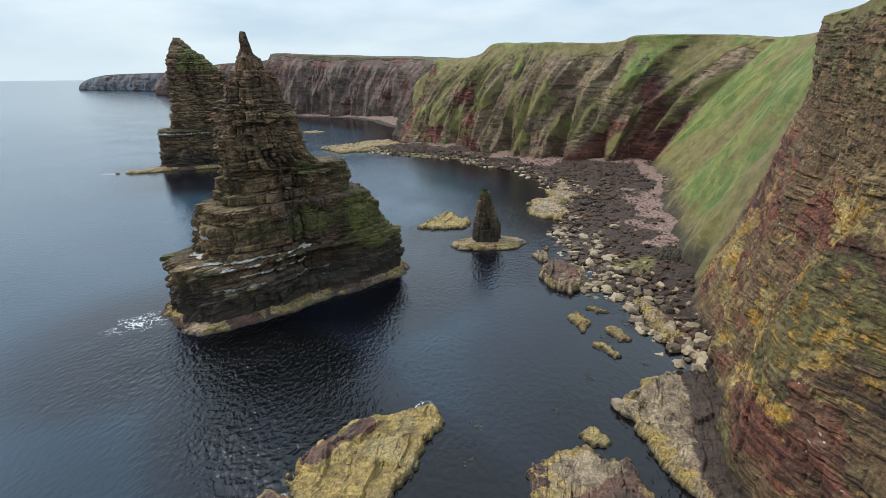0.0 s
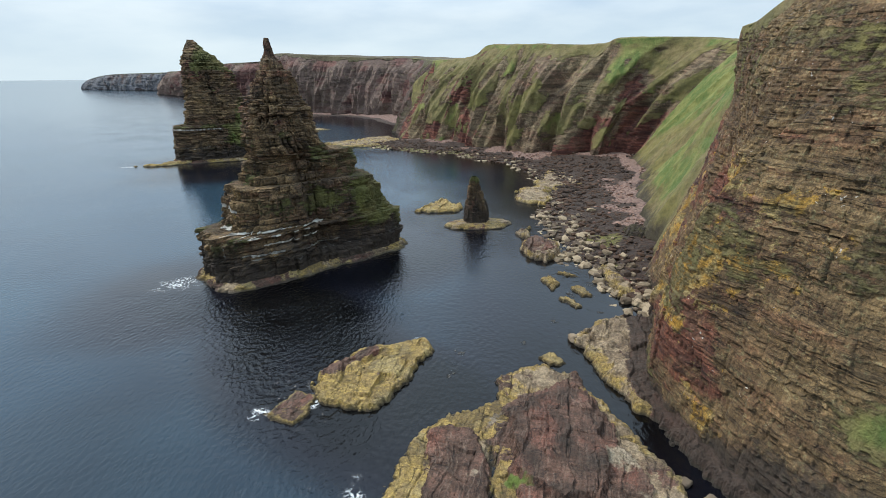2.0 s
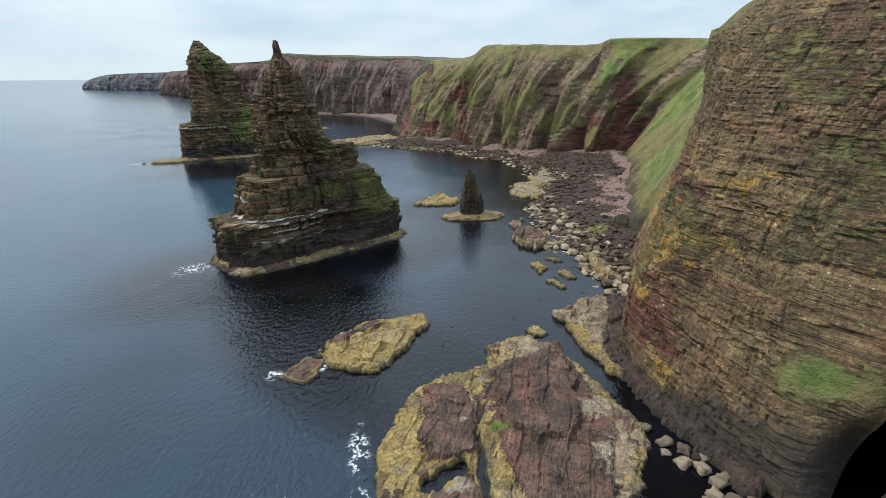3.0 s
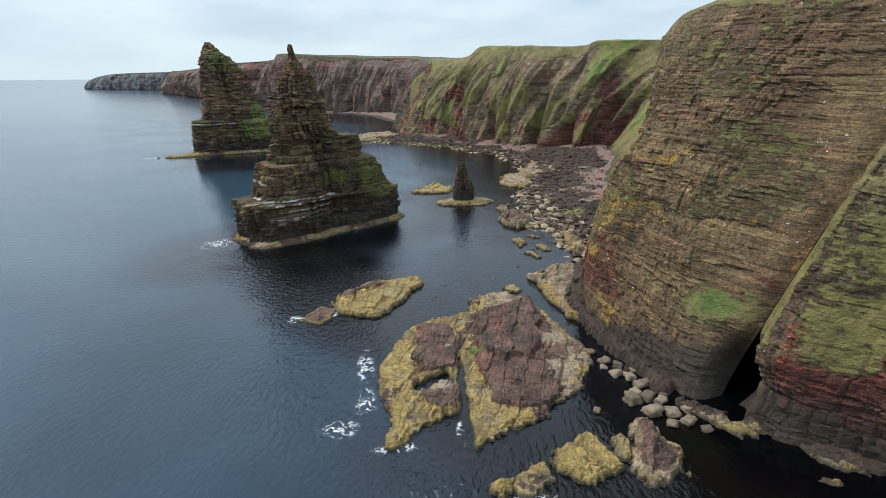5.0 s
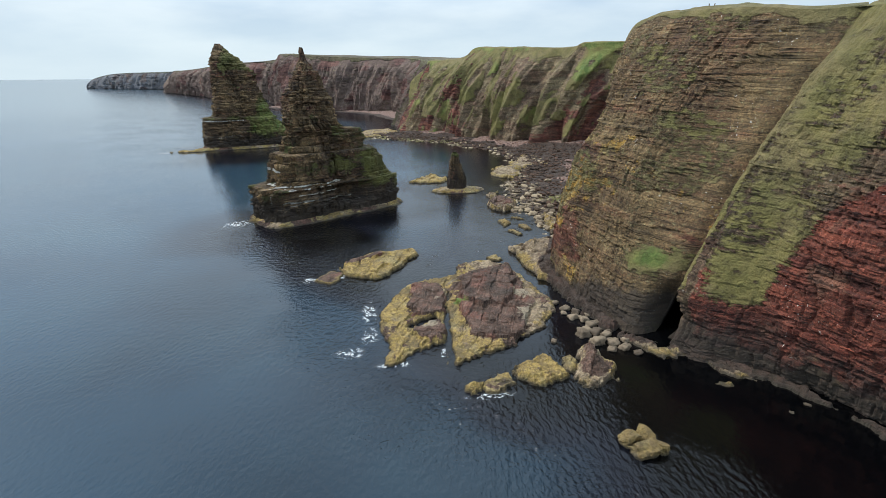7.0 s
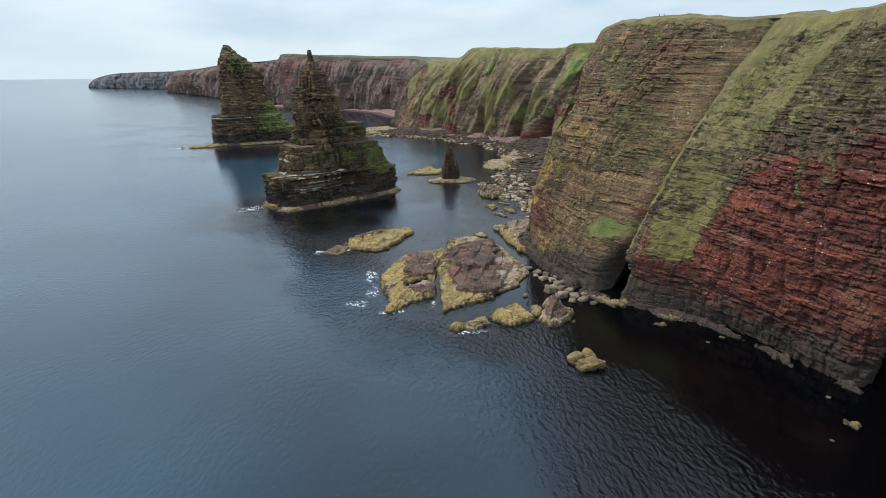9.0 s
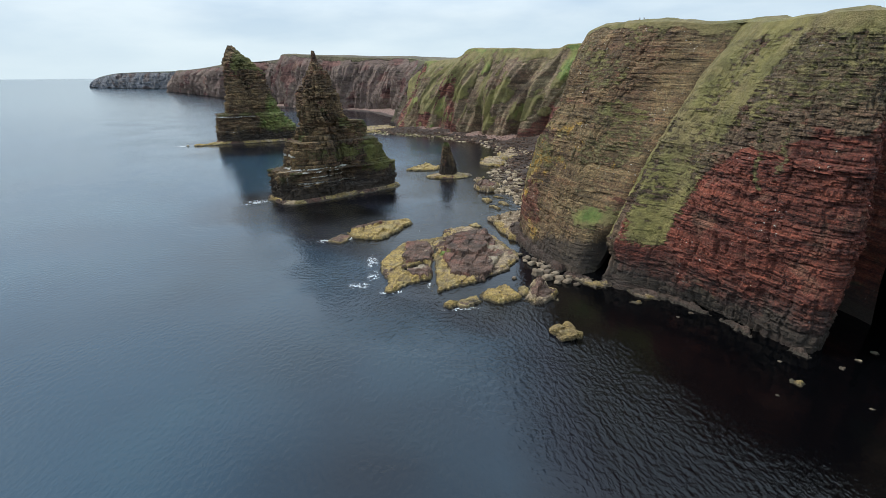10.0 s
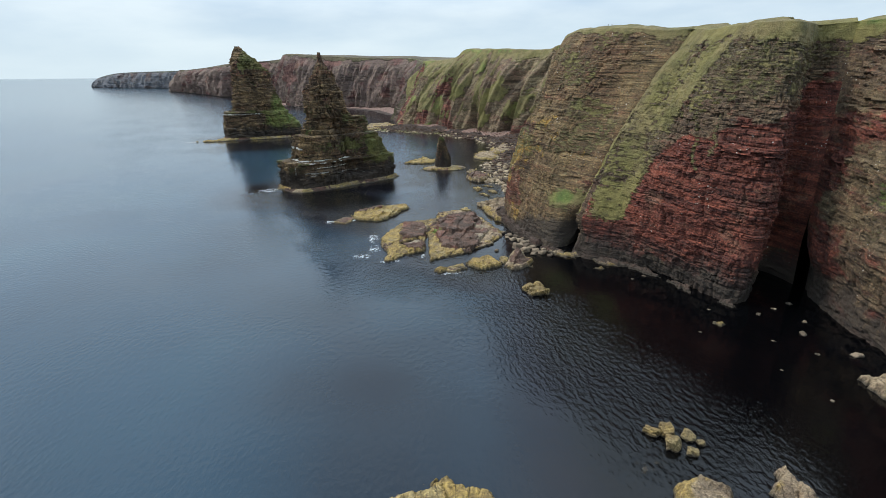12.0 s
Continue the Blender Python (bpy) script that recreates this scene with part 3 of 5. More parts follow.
def build_sea():
    # one sheet, finer inshore, out to the horizon
    r = np.r_[0, np.geomspace(2, 7500, 190)]
    th = np.linspace(0, 2 * math.pi, 241)[:-1]
    P = np.zeros((len(r), len(th), 3))
    P[..., 0] = 10 + r[:, None] * np.cos(th)
    P[..., 1] = 20 + r[:, None] * np.sin(th)
    X, Y = P[..., 0], P[..., 1]
    # the rim of the sheet is lifted to the level of the true horizon
    P[..., 2] = 29 * smooth(2500, 4900, r)[:, None]
    # kelp over the rocky bottom round the stacks and along the coast, widened to paint their dark reflections; sand
    # lies outside it
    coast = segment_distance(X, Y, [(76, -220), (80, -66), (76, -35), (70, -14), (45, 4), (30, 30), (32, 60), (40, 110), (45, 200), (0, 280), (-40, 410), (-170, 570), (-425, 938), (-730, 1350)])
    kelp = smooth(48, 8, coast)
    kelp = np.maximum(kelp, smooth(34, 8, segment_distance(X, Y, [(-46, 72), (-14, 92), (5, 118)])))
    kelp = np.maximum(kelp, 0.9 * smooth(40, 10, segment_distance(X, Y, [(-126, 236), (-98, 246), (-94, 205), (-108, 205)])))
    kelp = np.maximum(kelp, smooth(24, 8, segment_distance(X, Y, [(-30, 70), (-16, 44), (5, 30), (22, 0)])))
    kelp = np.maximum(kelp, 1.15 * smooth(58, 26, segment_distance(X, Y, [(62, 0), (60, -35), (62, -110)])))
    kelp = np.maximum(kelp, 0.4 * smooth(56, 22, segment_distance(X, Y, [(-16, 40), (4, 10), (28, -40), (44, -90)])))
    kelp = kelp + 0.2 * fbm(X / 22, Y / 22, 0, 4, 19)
    # wavelets run in past the stack and the skerries; offshore and in the lee the sea is smooth
    way = segment_distance(X, Y, [(-45, 60), (-28, 62), (-12, 25), (12, -8), (27, -30), (39, -52)])
    ripple = (0.42 + 1.9 * smooth(19, 1, way + 7 * fbm(X / 12, Y / 12, 0, 3, 23)) + 0.3 * smooth(40, 20, segment_distance(X, Y, [(0, 60), (12, 120), (-40, 200)]))) * smooth(1200, 200, np.hypot(X, Y)) * (1 - 0.75 * smooth(34, 10, segment_distance(X, Y, [(60, 10), (59, -35), (66, -110)])))
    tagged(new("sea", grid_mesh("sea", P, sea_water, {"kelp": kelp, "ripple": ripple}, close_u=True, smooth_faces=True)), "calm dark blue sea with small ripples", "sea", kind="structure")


build_sea()


# ---------------------------------------------------------------- cliffs
TOPS = []  # cliff-top lines, for the moor behind them


def cliff(name, stations, material, label, step, zstep, amp, block, paint, relief=1.0, seed=0, cap=(0.8, 2, 4, 7, 11), fade=(0, 0), dip=0.045, lean=0.0, ridges=0.0, cuts=0.8, rough=4):
    """A cliff ribbon. stations: foot x, y | face x, y, z | top x, y, z. paint(s, X, Y, Z, top) gives the masks."""
    st = np.asarray(stations, float).reshape(-1, 8)
    s, c = even(spline(st), step)
    foot, mid, top = c[:, 0:2], c[:, 2:5], c[:, 5:8]
    tan = np.gradient(0.5 * (mid[:, :2] + top[:, :2]), axis=0)
    w = max(1, int(6 / step))
    ker = np.ones(2 * w + 1) / (2 * w + 1)
    tan = np.stack([np.convolve(np.pad(tan[:, k], w, mode="edge"), ker, "valid") for k in (0, 1)], 1)
    tan /= np.linalg.norm(tan, axis=1, keepdims=True)
    out = np.stack([-tan[:, 1], tan[:, 0]], 1)
    rows = int(52 / zstep)
    v = np.linspace(-0.05, 1, rows)
    vm = (mid[:, 2] / top[:, 2])[None]
    V = v[:, None]
    l0, l1, l2 = (V - vm) * (V - 1) / vm, V * (V - 1) / (vm * (vm - 1)), V * (V - vm) / (1 - vm)
    XY = l0[..., None] * foot[None] + l1[..., None] * mid[None, :, :2] + l2[..., None] * top[None, :, :2]
    lo = V < 0
    XY = np.where(lo[..., None], foot[None] + 0 * XY, XY)
    Z = V * top[None, :, 2]
    S = s[None] + 0 * Z
    # masks before relief, since turf smooths the rock
    masks = paint(S, XY[..., 0], XY[..., 1], Z, top[None, :, 2])
    g = np.clip(masks["grass"], 0, 1)
    D = S + lean * Z
    big = relief * (2.2 * fbm(D / 19, Z / 60, 3.1, 3, seed + 1) + 0.9 * fbm(D / 5.5, Z / 13, 0.7, 4, seed + 2))
    big = big + ridges * (1 - 2.2 * np.abs(fbm(D / 17, Z / 90, 6.3, rough, seed + 7))) + 0.45 * ridges * (rough - 2) / 2 * (0.5 - 2.2 * np.abs(fbm(D / 8, Z / 45, 9.1, 3, seed + 10)))
    bz = Z - dip * S + 0.8 * fbm(S / 30, Z / 40, 0, 2, seed + 5) + 0.05 * fbm(S / 3, Z / 3, 5, 2, seed + 6)
    rock, tone = strata(D + 0.35 * fbm(S / 4, Z / 3, 3, 3, seed + 8), bz, amp, block, seed, 1.0, cuts)
    rock = rock + 0.13 * amp * fbm(S / 0.9, Z / 0.45, 2.0, 4, seed + 3)
    turf = 0.25 * fbm(S / 1.6, Z / 1.2, 5.0, 4, seed + 4)
    ends = np.minimum(smooth(0, 4, S - S.min()) if fade[0] else 1, smooth(0, 4, S.max() - S) if fade[1] else 1)
    off = (big * smooth(1.0, 0.72, V) + (rock * (1 - 0.8 * smooth(0.35, 0.75, g)) + turf * g) * smooth(1.03, 0.93, V)) * ends
    XY = XY + out[None] * off[..., None]
    if "push" in masks:
        XY = XY - out[None] * masks["push"][..., None]
    P = np.concatenate([XY, Z[..., None]], -1)
    # rounded turf lip running back onto the moor
    lip = []
    for d in cap:
        q = np.concatenate([top[:, :2] - out * d, (top[:, 2] + 0.9 * (1 - math.exp(-d / 2)) + 0.35 * fbm(s / 5, d / 5, 1, 3, seed + 9) * min(1, d / 2) - (2.2 if d == cap[-1] else 0))[:, None]], 1)
        lip.append(q[None])
    P = np.concatenate([P] + lip, 0)
    attrs = {}
    masks["tone"], masks["bs"], masks["bz"] = tone, D, bz
    # flaps that run in behind the next stretch of cliff
    back = np.stack([-out[:, 0], -out[:, 1], 0 * s], 1)
    drop = np.zeros((P.shape[0], 1, 3))
    drop[-len(cap) :, :, 2] = 4.0
    far = np.where(np.arange(P.shape[0]) < P.shape[0] - len(cap), 4.0, 1.0)[:, None, None]
    P = np.concatenate([P[:, :1] + far * back[0] - drop, P, P[:, -1:] + far * back[-1] - drop], 1)
    Z = np.pad(Z, ((0, 0), (1, 1)), mode="edge")
    masks = {k: np.pad(v + 0 * tone, ((0, 0), (1, 1)), mode="edge") for k, v in masks.items()}
    masks.setdefault("lush", 0 * masks["tone"])
    masks.setdefault("damp", 0 * masks["tone"])
    for k in ("grass", "red", "lichen", "tone", "lush", "damp", "bs", "bz"):
        extra = np.full((len(cap), P.shape[1]), 1.0 if k == "grass" else 0.0)
        attrs[k] = np.concatenate([masks[k] + 0 * Z, extra], 0)
    ob = new(name, grid_mesh(name, P, material, attrs))
    tagged(ob, label, "cliff", kind="structure")
    TOPS.append(top)
    return ob


def blob(S, Z, s0, z0, rs, rz):
    return np.exp(-((S - s0) / rs) ** 2 - ((Z - z0) / rz) ** 2)


def spot(X, Y, Z, x, y, z, r, rz=None):
    return np.exp(-(((X - x) ** 2 + (Y - y) ** 2) / r**2) - ((Z - z) / (rz or r)) ** 2)


RECESS = (78, -14, 80.5, -10, 22, 84.5, -5, 48)
CREASE = (38.8, 10.5, 47.9, 14, 18, 66.5, 18.5, 48.9)
BUTTRESS_END = (50, 92, 58, 94, 16, 76, 99, 49)
SLOPE_END = (86, 208, 97, 205, 18, 124, 198, 52)
SPUR_END = (-26, 340, -18, 348, 18, -2, 372, 50)


def paint_side(S, X, Y, Z, top):
    n = fbm(X / 9, Y / 9, Z / 9, 4, 31)
    grass = smooth(top - 6, top - 1, Z + 3 * n) + 0.5 * smooth(0.2, 0.7, fbm(X / 12, Y / 12, Z / 16, 3, 32)) + 0.9 * spot(X, Y, Z, 84, -28, 21, 6)
    red = 0.45 + 0.5 * n
    under = 2.6 * smooth(13, 3, Z + 4 * n) * smooth(-70, -40, Y)
    return dict(push=under, grass=grass, red=red * smooth(46, 30, Z + 6 * n), lichen=0.5 * spot(X, Y, Z, 75, -37, 8, 5, 4), lush=spot(X, Y, Z, 84, -28, 21, 7) + 0.5 * smooth(top - 5, top, Z))


cliff("sea_cliff", [(76, -220, 86, -216, 24, 96, -212, 47), (72, -120, 78, -116, 24, 88, -110, 47), (75.5, -66, 81, -61, 24, 92, -53, 47.5),
                    (74.5, -38, 80, -33, 22, 92, -24, 48), (75, -25, 80, -21, 22, 89, -13, 48), RECESS],
      near_rock, "brown and dark red sandstone cliff with patches of grass", 0.4, 0.3, 0.9, 3.2, paint_side, seed=41, fade=(0, 1))


def paint_red(S, X, Y, Z, top):
    n = fbm(X / 8, Y / 8, Z / 6, 4, 51)
    # turf ramp beside the crease, grey-green cap above the red beds
    ramp = smooth(5.0, 1.0, np.hypot(X - (46 + 0.42 * Z), (Y - (6.0 + 0.06 * Z))) - 0.17 * Z + 1.8 * n) * smooth(6, 10.5, Z + 2 * n)
    d = S.max() - S
    ramp = np.maximum(ramp, 1.5 * smooth(5.5, 3.0, d + 1.5 * n) * smooth(6, 10.5, Z + 2 * n))
    cap_line = 29 + 0.35 * (X - 60) + 3.5 * n
    grass = np.maximum(0.62 * ramp + 0.3 * n * ramp, 0.5 * smooth(cap_line, cap_line + 5, Z)) + smooth(top - 3, top, Z + 2 * n)
    red = smooth(cap_line + 2, cap_line - 2, Z) * np.maximum(1 - ramp, 0) * (1 - 0.8 * smooth(7.5, 4.5, d)) * smooth(2, 9, Z + 4 * n) * 1.15 + 0.3 * (1 - smooth(7.5, 4.5, d))
    cave = 6.5 * smooth(17, 6, Z + 2 * n) * np.exp(-((X - 75) ** 2 + (Y + 9) ** 2) / 42) + 4.5 * smooth(11, 6, Z) * np.exp(-((X - 40.4) ** 2 + (Y - 11) ** 2) / 6)
    fold = -2.4 * smooth(0.3, 3.5, d) * smooth(12, 6, d) * smooth(4, 9, Z) * smooth(47, 40, Z)
    # turf hangs down two clefts in the red face
    for x0, zt, zb in ((58.5, 33, 20), (60.3, 32, 24)):
        grass = np.maximum(grass, 0.52 * np.exp(-(((X - x0 - 0.12 * (Z - 28) - 1.3 * n) / 0.6) ** 2)) * smooth(zb - 2, zb + 2, Z) * smooth(zt + 3, zt, Z))
    return dict(grass=grass, red=red, lichen=0 * Z, push=cave + fold)


cliff("sea_cliff", [RECESS, (75, -8, 76.5, -6, 22, 79, -4, 47.6), (70, -14, 71.5, -13, 20, 74.5, -8, 47.5), (63.8, -20, 66, -18.5, 20, 70.3, -10.5, 47.6),
                    (59, -13.5, 61, -12.5, 24, 67.5, -5, 48), (54.5, -5, 55.5, -4, 24, 66.5, 3, 48), (50, 1, 52, 3, 18, 65.5, 9, 47.9), (43.2, 4.6, 49.6, 8.6, 18, 65.6, 14, 48.4), CREASE],
      near_rock, "deep red layered sandstone cliff with a grassy ramp", 0.2, 0.2, 0.8, 2.2, paint_red, relief=0.6, seed=52, fade=(1, 1))


def paint_buttress(S, X, Y, Z, top):
    n = fbm(X / 9, Y / 9, Z / 7, 4, 61)
    north = smooth(-0.5, 2, Y - (47.5 - 0.3 * Z))
    grass = smooth(top - 2.2, top + 0.3, Z + 1.5 * n) + 0.5 * smooth(-0.15, 0.35, fbm(X / 11, Y / 11, Z / 8, 4, 62)) + 0.95 * spot(X, Y, Z, 40.6, 18.2, 10.5, 5.0, 3.2) + 0.9 * smooth(84, 91, Y)
    grass = grass * (1 - 0.6 * north * smooth(40, 30, Z) * smooth(90, 80, Y))
    red = 0.13 + 0.4 * n + 0.3 * north * smooth(36, 28, Z) + 0.85 * blob(Y, Z, 36, 9, 6, 6) + 0.5 * blob(Y, Z, 40, 26, 12, 3.5) + 0.1 * blob(Y, Z, 30, 39, 20, 2)
    yel = 0.35 * smooth(0.1, 0.5, fbm(X / 6, Y / 6, Z / 4, 3, 64)) + 0.4 * blob(Y, Z, 36, 20, 7, 5) + 0.3 * blob(Y, Z, 31, 26, 10, 5) + 0.55 * blob(Y, Z, 40, 17, 3, 2.5) + 0.24 * blob(Y, Z, 46, 25, 6, 6) + 0.08
    cave = 4.5 * smooth(11, 6, Z) * np.exp(-((X - 40.4) ** 2 + (Y - 11) ** 2) / 6)
    fold = 1.0 * np.exp(-(((S - S.min()) / 0.8) ** 2)) * smooth(4, 9, Z) * smooth(46, 38, Z)
    # the sharp arris of the seaward face, and the set-back rib wall north of it
    arris = 47.5 - 0.3 * Z
    fold = fold + (2.8 * smooth(arris, arris + 1.2, Y) * smooth(62, 50, Y) + 2.0 * smooth(61.5, 62.6, Y + 0.2 * Z) * smooth(82, 70, Y)) * smooth(49, 26, Z)
    # the dark foot reaches higher towards the crease
    return dict(grass=grass, red=red, lichen=yel * smooth(34, 28, Z) + 0.12 * north + 0.24 * smooth(26, 12, Z) * smooth(20, 30, Y), push=cave + fold, damp=smooth(30, 17, Y) + 0.4 * n, lush=0.8 * spot(X, Y, Z, 40.6, 18.7, 10.5, 4.5, 4))


cliff("sea_cliff", [CREASE, (36.2, 11.6, 42.6, 17.2, 15, 62, 22.5, 48.8), (34.5, 14, 39, 20.5, 15, 57, 28, 49.8), (30.8, 24, 35.5, 28, 20, 51, 36, 50.3), (29.3, 35, 31.5, 37.5, 20, 47, 44, 50.3),
                    (30.8, 46, 34, 46, 20, 46, 52, 49.6), (35, 58, 38.5, 56, 20, 48, 63, 47.3), (39, 70, 43, 67.5, 20, 53, 75, 47.6), (44.5, 82, 52, 82, 18, 66, 88, 48.6), BUTTRESS_END],
      buttress_rock, "olive and ochre layered sandstone cliff with orange lichen", 0.2, 0.2, 0.62, 2.6, paint_buttress, relief=0.7, cuts=0.42, seed=63, fade=(1, 1))


def paint_slope(S, X, Y, Z, top):
    n = fbm(X / 9, Y / 9, Z / 7, 4, 71)
    return dict(grass=1.0 + 0.15 * n - 0.9 * smooth(3, 0, Z + n), red=0.3 + 0 * Z, lichen=0 * Z, lush=0.5 + 0.9 * fbm(S / 16 + Z / 22, Z / 30, 3, 3, 73) - 0.9 * smooth(15, 2, Z))


cliff("grass_slope", [BUTTRESS_END, (56, 112, 70, 118, 20, 90, 124, 50.5), (66, 145, 84, 146, 20, 108, 146, 52), (80, 182, 96, 180, 20, 120, 175, 52), SLOPE_END],
      near_rock, "steep bright green grass slope above the shingle", 0.5, 0.5, 0.7, 3, paint_slope, relief=0.3, seed=72, fade=(1, 1), lean=0.5, ridges=2.4, rough=2)


def paint_spur(S, X, Y, Z, top):
    D = S + 0.22 * Z
    rib = 1 - 2.2 * np.abs(fbm(D / 17, Z / 90, 6.3, 4, 91))
    n = fbm(D / 5, Z / 9, 1, 4, 82)
    grass = 0.44 + 0.25 * smooth(0.2, 0.9, rib) - 0.2 * smooth(0.3, -0.3, rib) + 0.75 * n + 0.5 * smooth(top - 7, top - 1, Z) - 0.45 * smooth(16, 4, Z)
    red = 0.12 + 0.9 * fbm(D / 14, Z / 40, 4, 3, 83) + 0.3 * smooth(0.4, -0.2, rib) + 0.3 * smooth(22, 8, Z)
    scree = np.exp(-((X - 92) / 9) ** 2 - ((Y - 222) / 14) ** 2)
    red = red + 0.8 * scree * smooth(44, 34, Z)
    grass = grass - 0.7 * scree * smooth(42, 32, Z)
    lush = -0.08 + 0.9 * fbm(D / 9, Z / 22, 8, 3, 86) + 0.25 * smooth(0.4, 0.9, rib) + 0.5 * smooth(top - 4, top, Z)
    return dict(grass=grass, red=red, lichen=0 * Z, lush=lush)


cliff("sea_cliff", [SLOPE_END, (84, 223, 91, 226, 22, 112, 224, 55.5), (72, 221, 77, 227, 26, 86, 234, 55.9), (62, 230, 67, 240, 26, 81, 243, 54.2), (55, 235, 62, 246, 26, 74, 258, 54.4),
                    (45, 238, 50, 250, 26, 62, 268, 55.2), (34, 257, 38, 266, 26, 48, 278, 55.8), (22, 273, 26, 280, 26, 40, 292, 56.4), (9, 286, 14, 296, 24, 29, 304, 57), (4, 290, 10, 300, 24, 23, 310, 52.5),
                    (-10, 301, -4, 312, 22, 14, 330, 50.5), (-23, 314, -14, 326, 16, -4, 350, 50), SPUR_END],
      mid_rock, "olive green headland cliff with red rock showing in its gullies", 0.45, 0.4, 0.65, 2.4, paint_spur, cuts=0.5, relief=1.6, seed=84, fade=(1, 1), lean=0.22, ridges=6.5, dip=0.1)


def paint_far(S, X, Y, Z, top):
    n = fbm(S / 25, Z / 60, 1, 4, 91)
    grass = 0.15 + 0.35 * n + 0.7 * smooth(top - 5, top, Z + 2 * n) + 0.5 * smooth(440, 380, Y)
    return dict(grass=grass, red=0.35 + 0.5 * fbm(S / 30, Z / 40, 4, 3, 92), lichen=0 * Z)


FAR_CORNER = (-262, 790, -258, 796, 34, -250, 806, 68)
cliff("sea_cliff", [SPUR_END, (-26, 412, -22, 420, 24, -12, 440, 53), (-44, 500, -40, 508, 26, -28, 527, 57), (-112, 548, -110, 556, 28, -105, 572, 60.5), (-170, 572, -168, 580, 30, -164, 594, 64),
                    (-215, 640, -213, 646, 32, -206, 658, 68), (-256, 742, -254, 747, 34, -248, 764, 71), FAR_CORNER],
      hazed_far_rock, "tall grey and dull red cliff round the far bay", 1.2, 1.0, 0.7, 6, paint_far, relief=3.0, ridges=6.0, lean=0.15, seed=93, cap=(2, 5, 10, 16), fade=(1, 1))
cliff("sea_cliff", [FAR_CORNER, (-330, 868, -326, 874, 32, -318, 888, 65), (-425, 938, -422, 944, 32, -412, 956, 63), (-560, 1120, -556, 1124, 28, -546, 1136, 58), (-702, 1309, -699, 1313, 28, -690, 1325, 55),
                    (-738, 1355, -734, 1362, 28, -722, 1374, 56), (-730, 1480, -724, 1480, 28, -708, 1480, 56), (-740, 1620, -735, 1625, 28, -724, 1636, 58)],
      hazed_far_rock, "long line of far red-grey cliffs", 3, 2.0, 1.0, 10, paint_far, ridges=8.0, relief=5.0, seed=94, cap=(3, 8, 16, 24), fade=(1, 0))
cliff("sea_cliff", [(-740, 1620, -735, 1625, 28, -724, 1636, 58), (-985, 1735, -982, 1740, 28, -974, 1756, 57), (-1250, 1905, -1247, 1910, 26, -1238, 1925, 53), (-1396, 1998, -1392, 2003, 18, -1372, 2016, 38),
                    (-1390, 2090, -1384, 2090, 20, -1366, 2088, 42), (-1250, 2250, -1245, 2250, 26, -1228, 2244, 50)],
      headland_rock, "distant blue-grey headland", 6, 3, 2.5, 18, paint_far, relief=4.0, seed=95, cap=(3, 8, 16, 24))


# ---------------------------------------------------------------- moor on top
def build_moor():
    line = np.vstack([t[:: max(1, len(t) // 44)] for t in TOPS])
    poly = np.vstack([line[:, :2], [[-600, 3400], [3500, 3400], [3500, -2500], [400, -2500]]])

    def axis(lo, hi, mid0, mid1, fine):
        inner = np.arange(mid0, mid1, fine)
        left = mid0 - np.cumsum(fine * 1.15 ** np.arange(1, 60))
        right = inner[-1] + np.cumsum(fine * 1.15 ** np.arange(1, 60))
        return np.r_[left[left > lo][::-1], inner, right[right < hi]]

    xs, ys = axis(-1500, 3400, -14, 134, 1.7), axis(-2400, 3300, -70, 380, 1.7)
    X, Y = np.meshgrid(xs, ys)
    inside = np.zeros(X.shape, bool)
    a = poly
    b = np.roll(poly, -1, 0)
    for (x1, y1), (x2, y2) in zip(a, b):
        if y1 == y2:
            continue
        cross = ((y1 > Y) != (y2 > Y)) & (X < (x2 - x1) * (Y - y1) / (y2 - y1) + x1)
        inside ^= cross
    d2 = (X[..., None] - line[:, 0]) ** 2 + (Y[..., None] - line[:, 1]) ** 2
    near = np.sqrt(d2.min(-1))
    wts = 1 / (d2 + 30) ** 1.6
    H = (wts * line[:, 2]).sum(-1) / wts.sum(-1)
    tops = line[d2.argmin(-1), 2]
    wn = smooth(3, 25, near)
    H = tops * (1 - wn) + H * wn
    H = H - 0.5 * smooth(4, 1, near) + 0.7 * smooth(2, 10, near) + 27 * smooth(30, 650, near) * smooth(350, 600, Y) * smooth(180, -80, X) + fbm(X / 40, Y / 40, 0, 4, 101) * np.minimum(near / 60, 1.2)
    # the sheet's rim is drawn in to the cliff-top line itself
    pad = np.pad(inside, 1)
    touch = np.zeros(X.shape, bool)
    for i in (0, 1, 2):
        for j in (0, 1, 2):
            touch |= pad[i : i + X.shape[0], j : j + X.shape[1]]
    rim = touch & ~inside
    dense = np.vstack([t[:: max(1, len(t) // 300)] for t in TOPS])
    at = ((X[rim][:, None] - dense[:, 0]) ** 2 + (Y[rim][:, None] - dense[:, 1]) ** 2).argmin(1)
    X[rim], Y[rim], H[rim] = dense[at, 0], dense[at, 1], dense[at, 2] - 0.1
    ok = inside | rim
    keep = ok[:-1, :-1] & ok[1:, :-1] & ok[:-1, 1:] & ok[1:, 1:]
    heath = 1.2 * smooth(8, 35, near) * smooth(300, 400, Y) + 0.2 + 0.3 * smooth(20, 60, near)
    P = np.stack([X, Y, H], -1)
    tagged(new("ground", grid_mesh("ground", P, moor_grass, {"heath": heath}, smooth_faces=True, keep=keep)), "green and brown grass moor on the cliff top", "moorland", kind="structure")


build_moor()


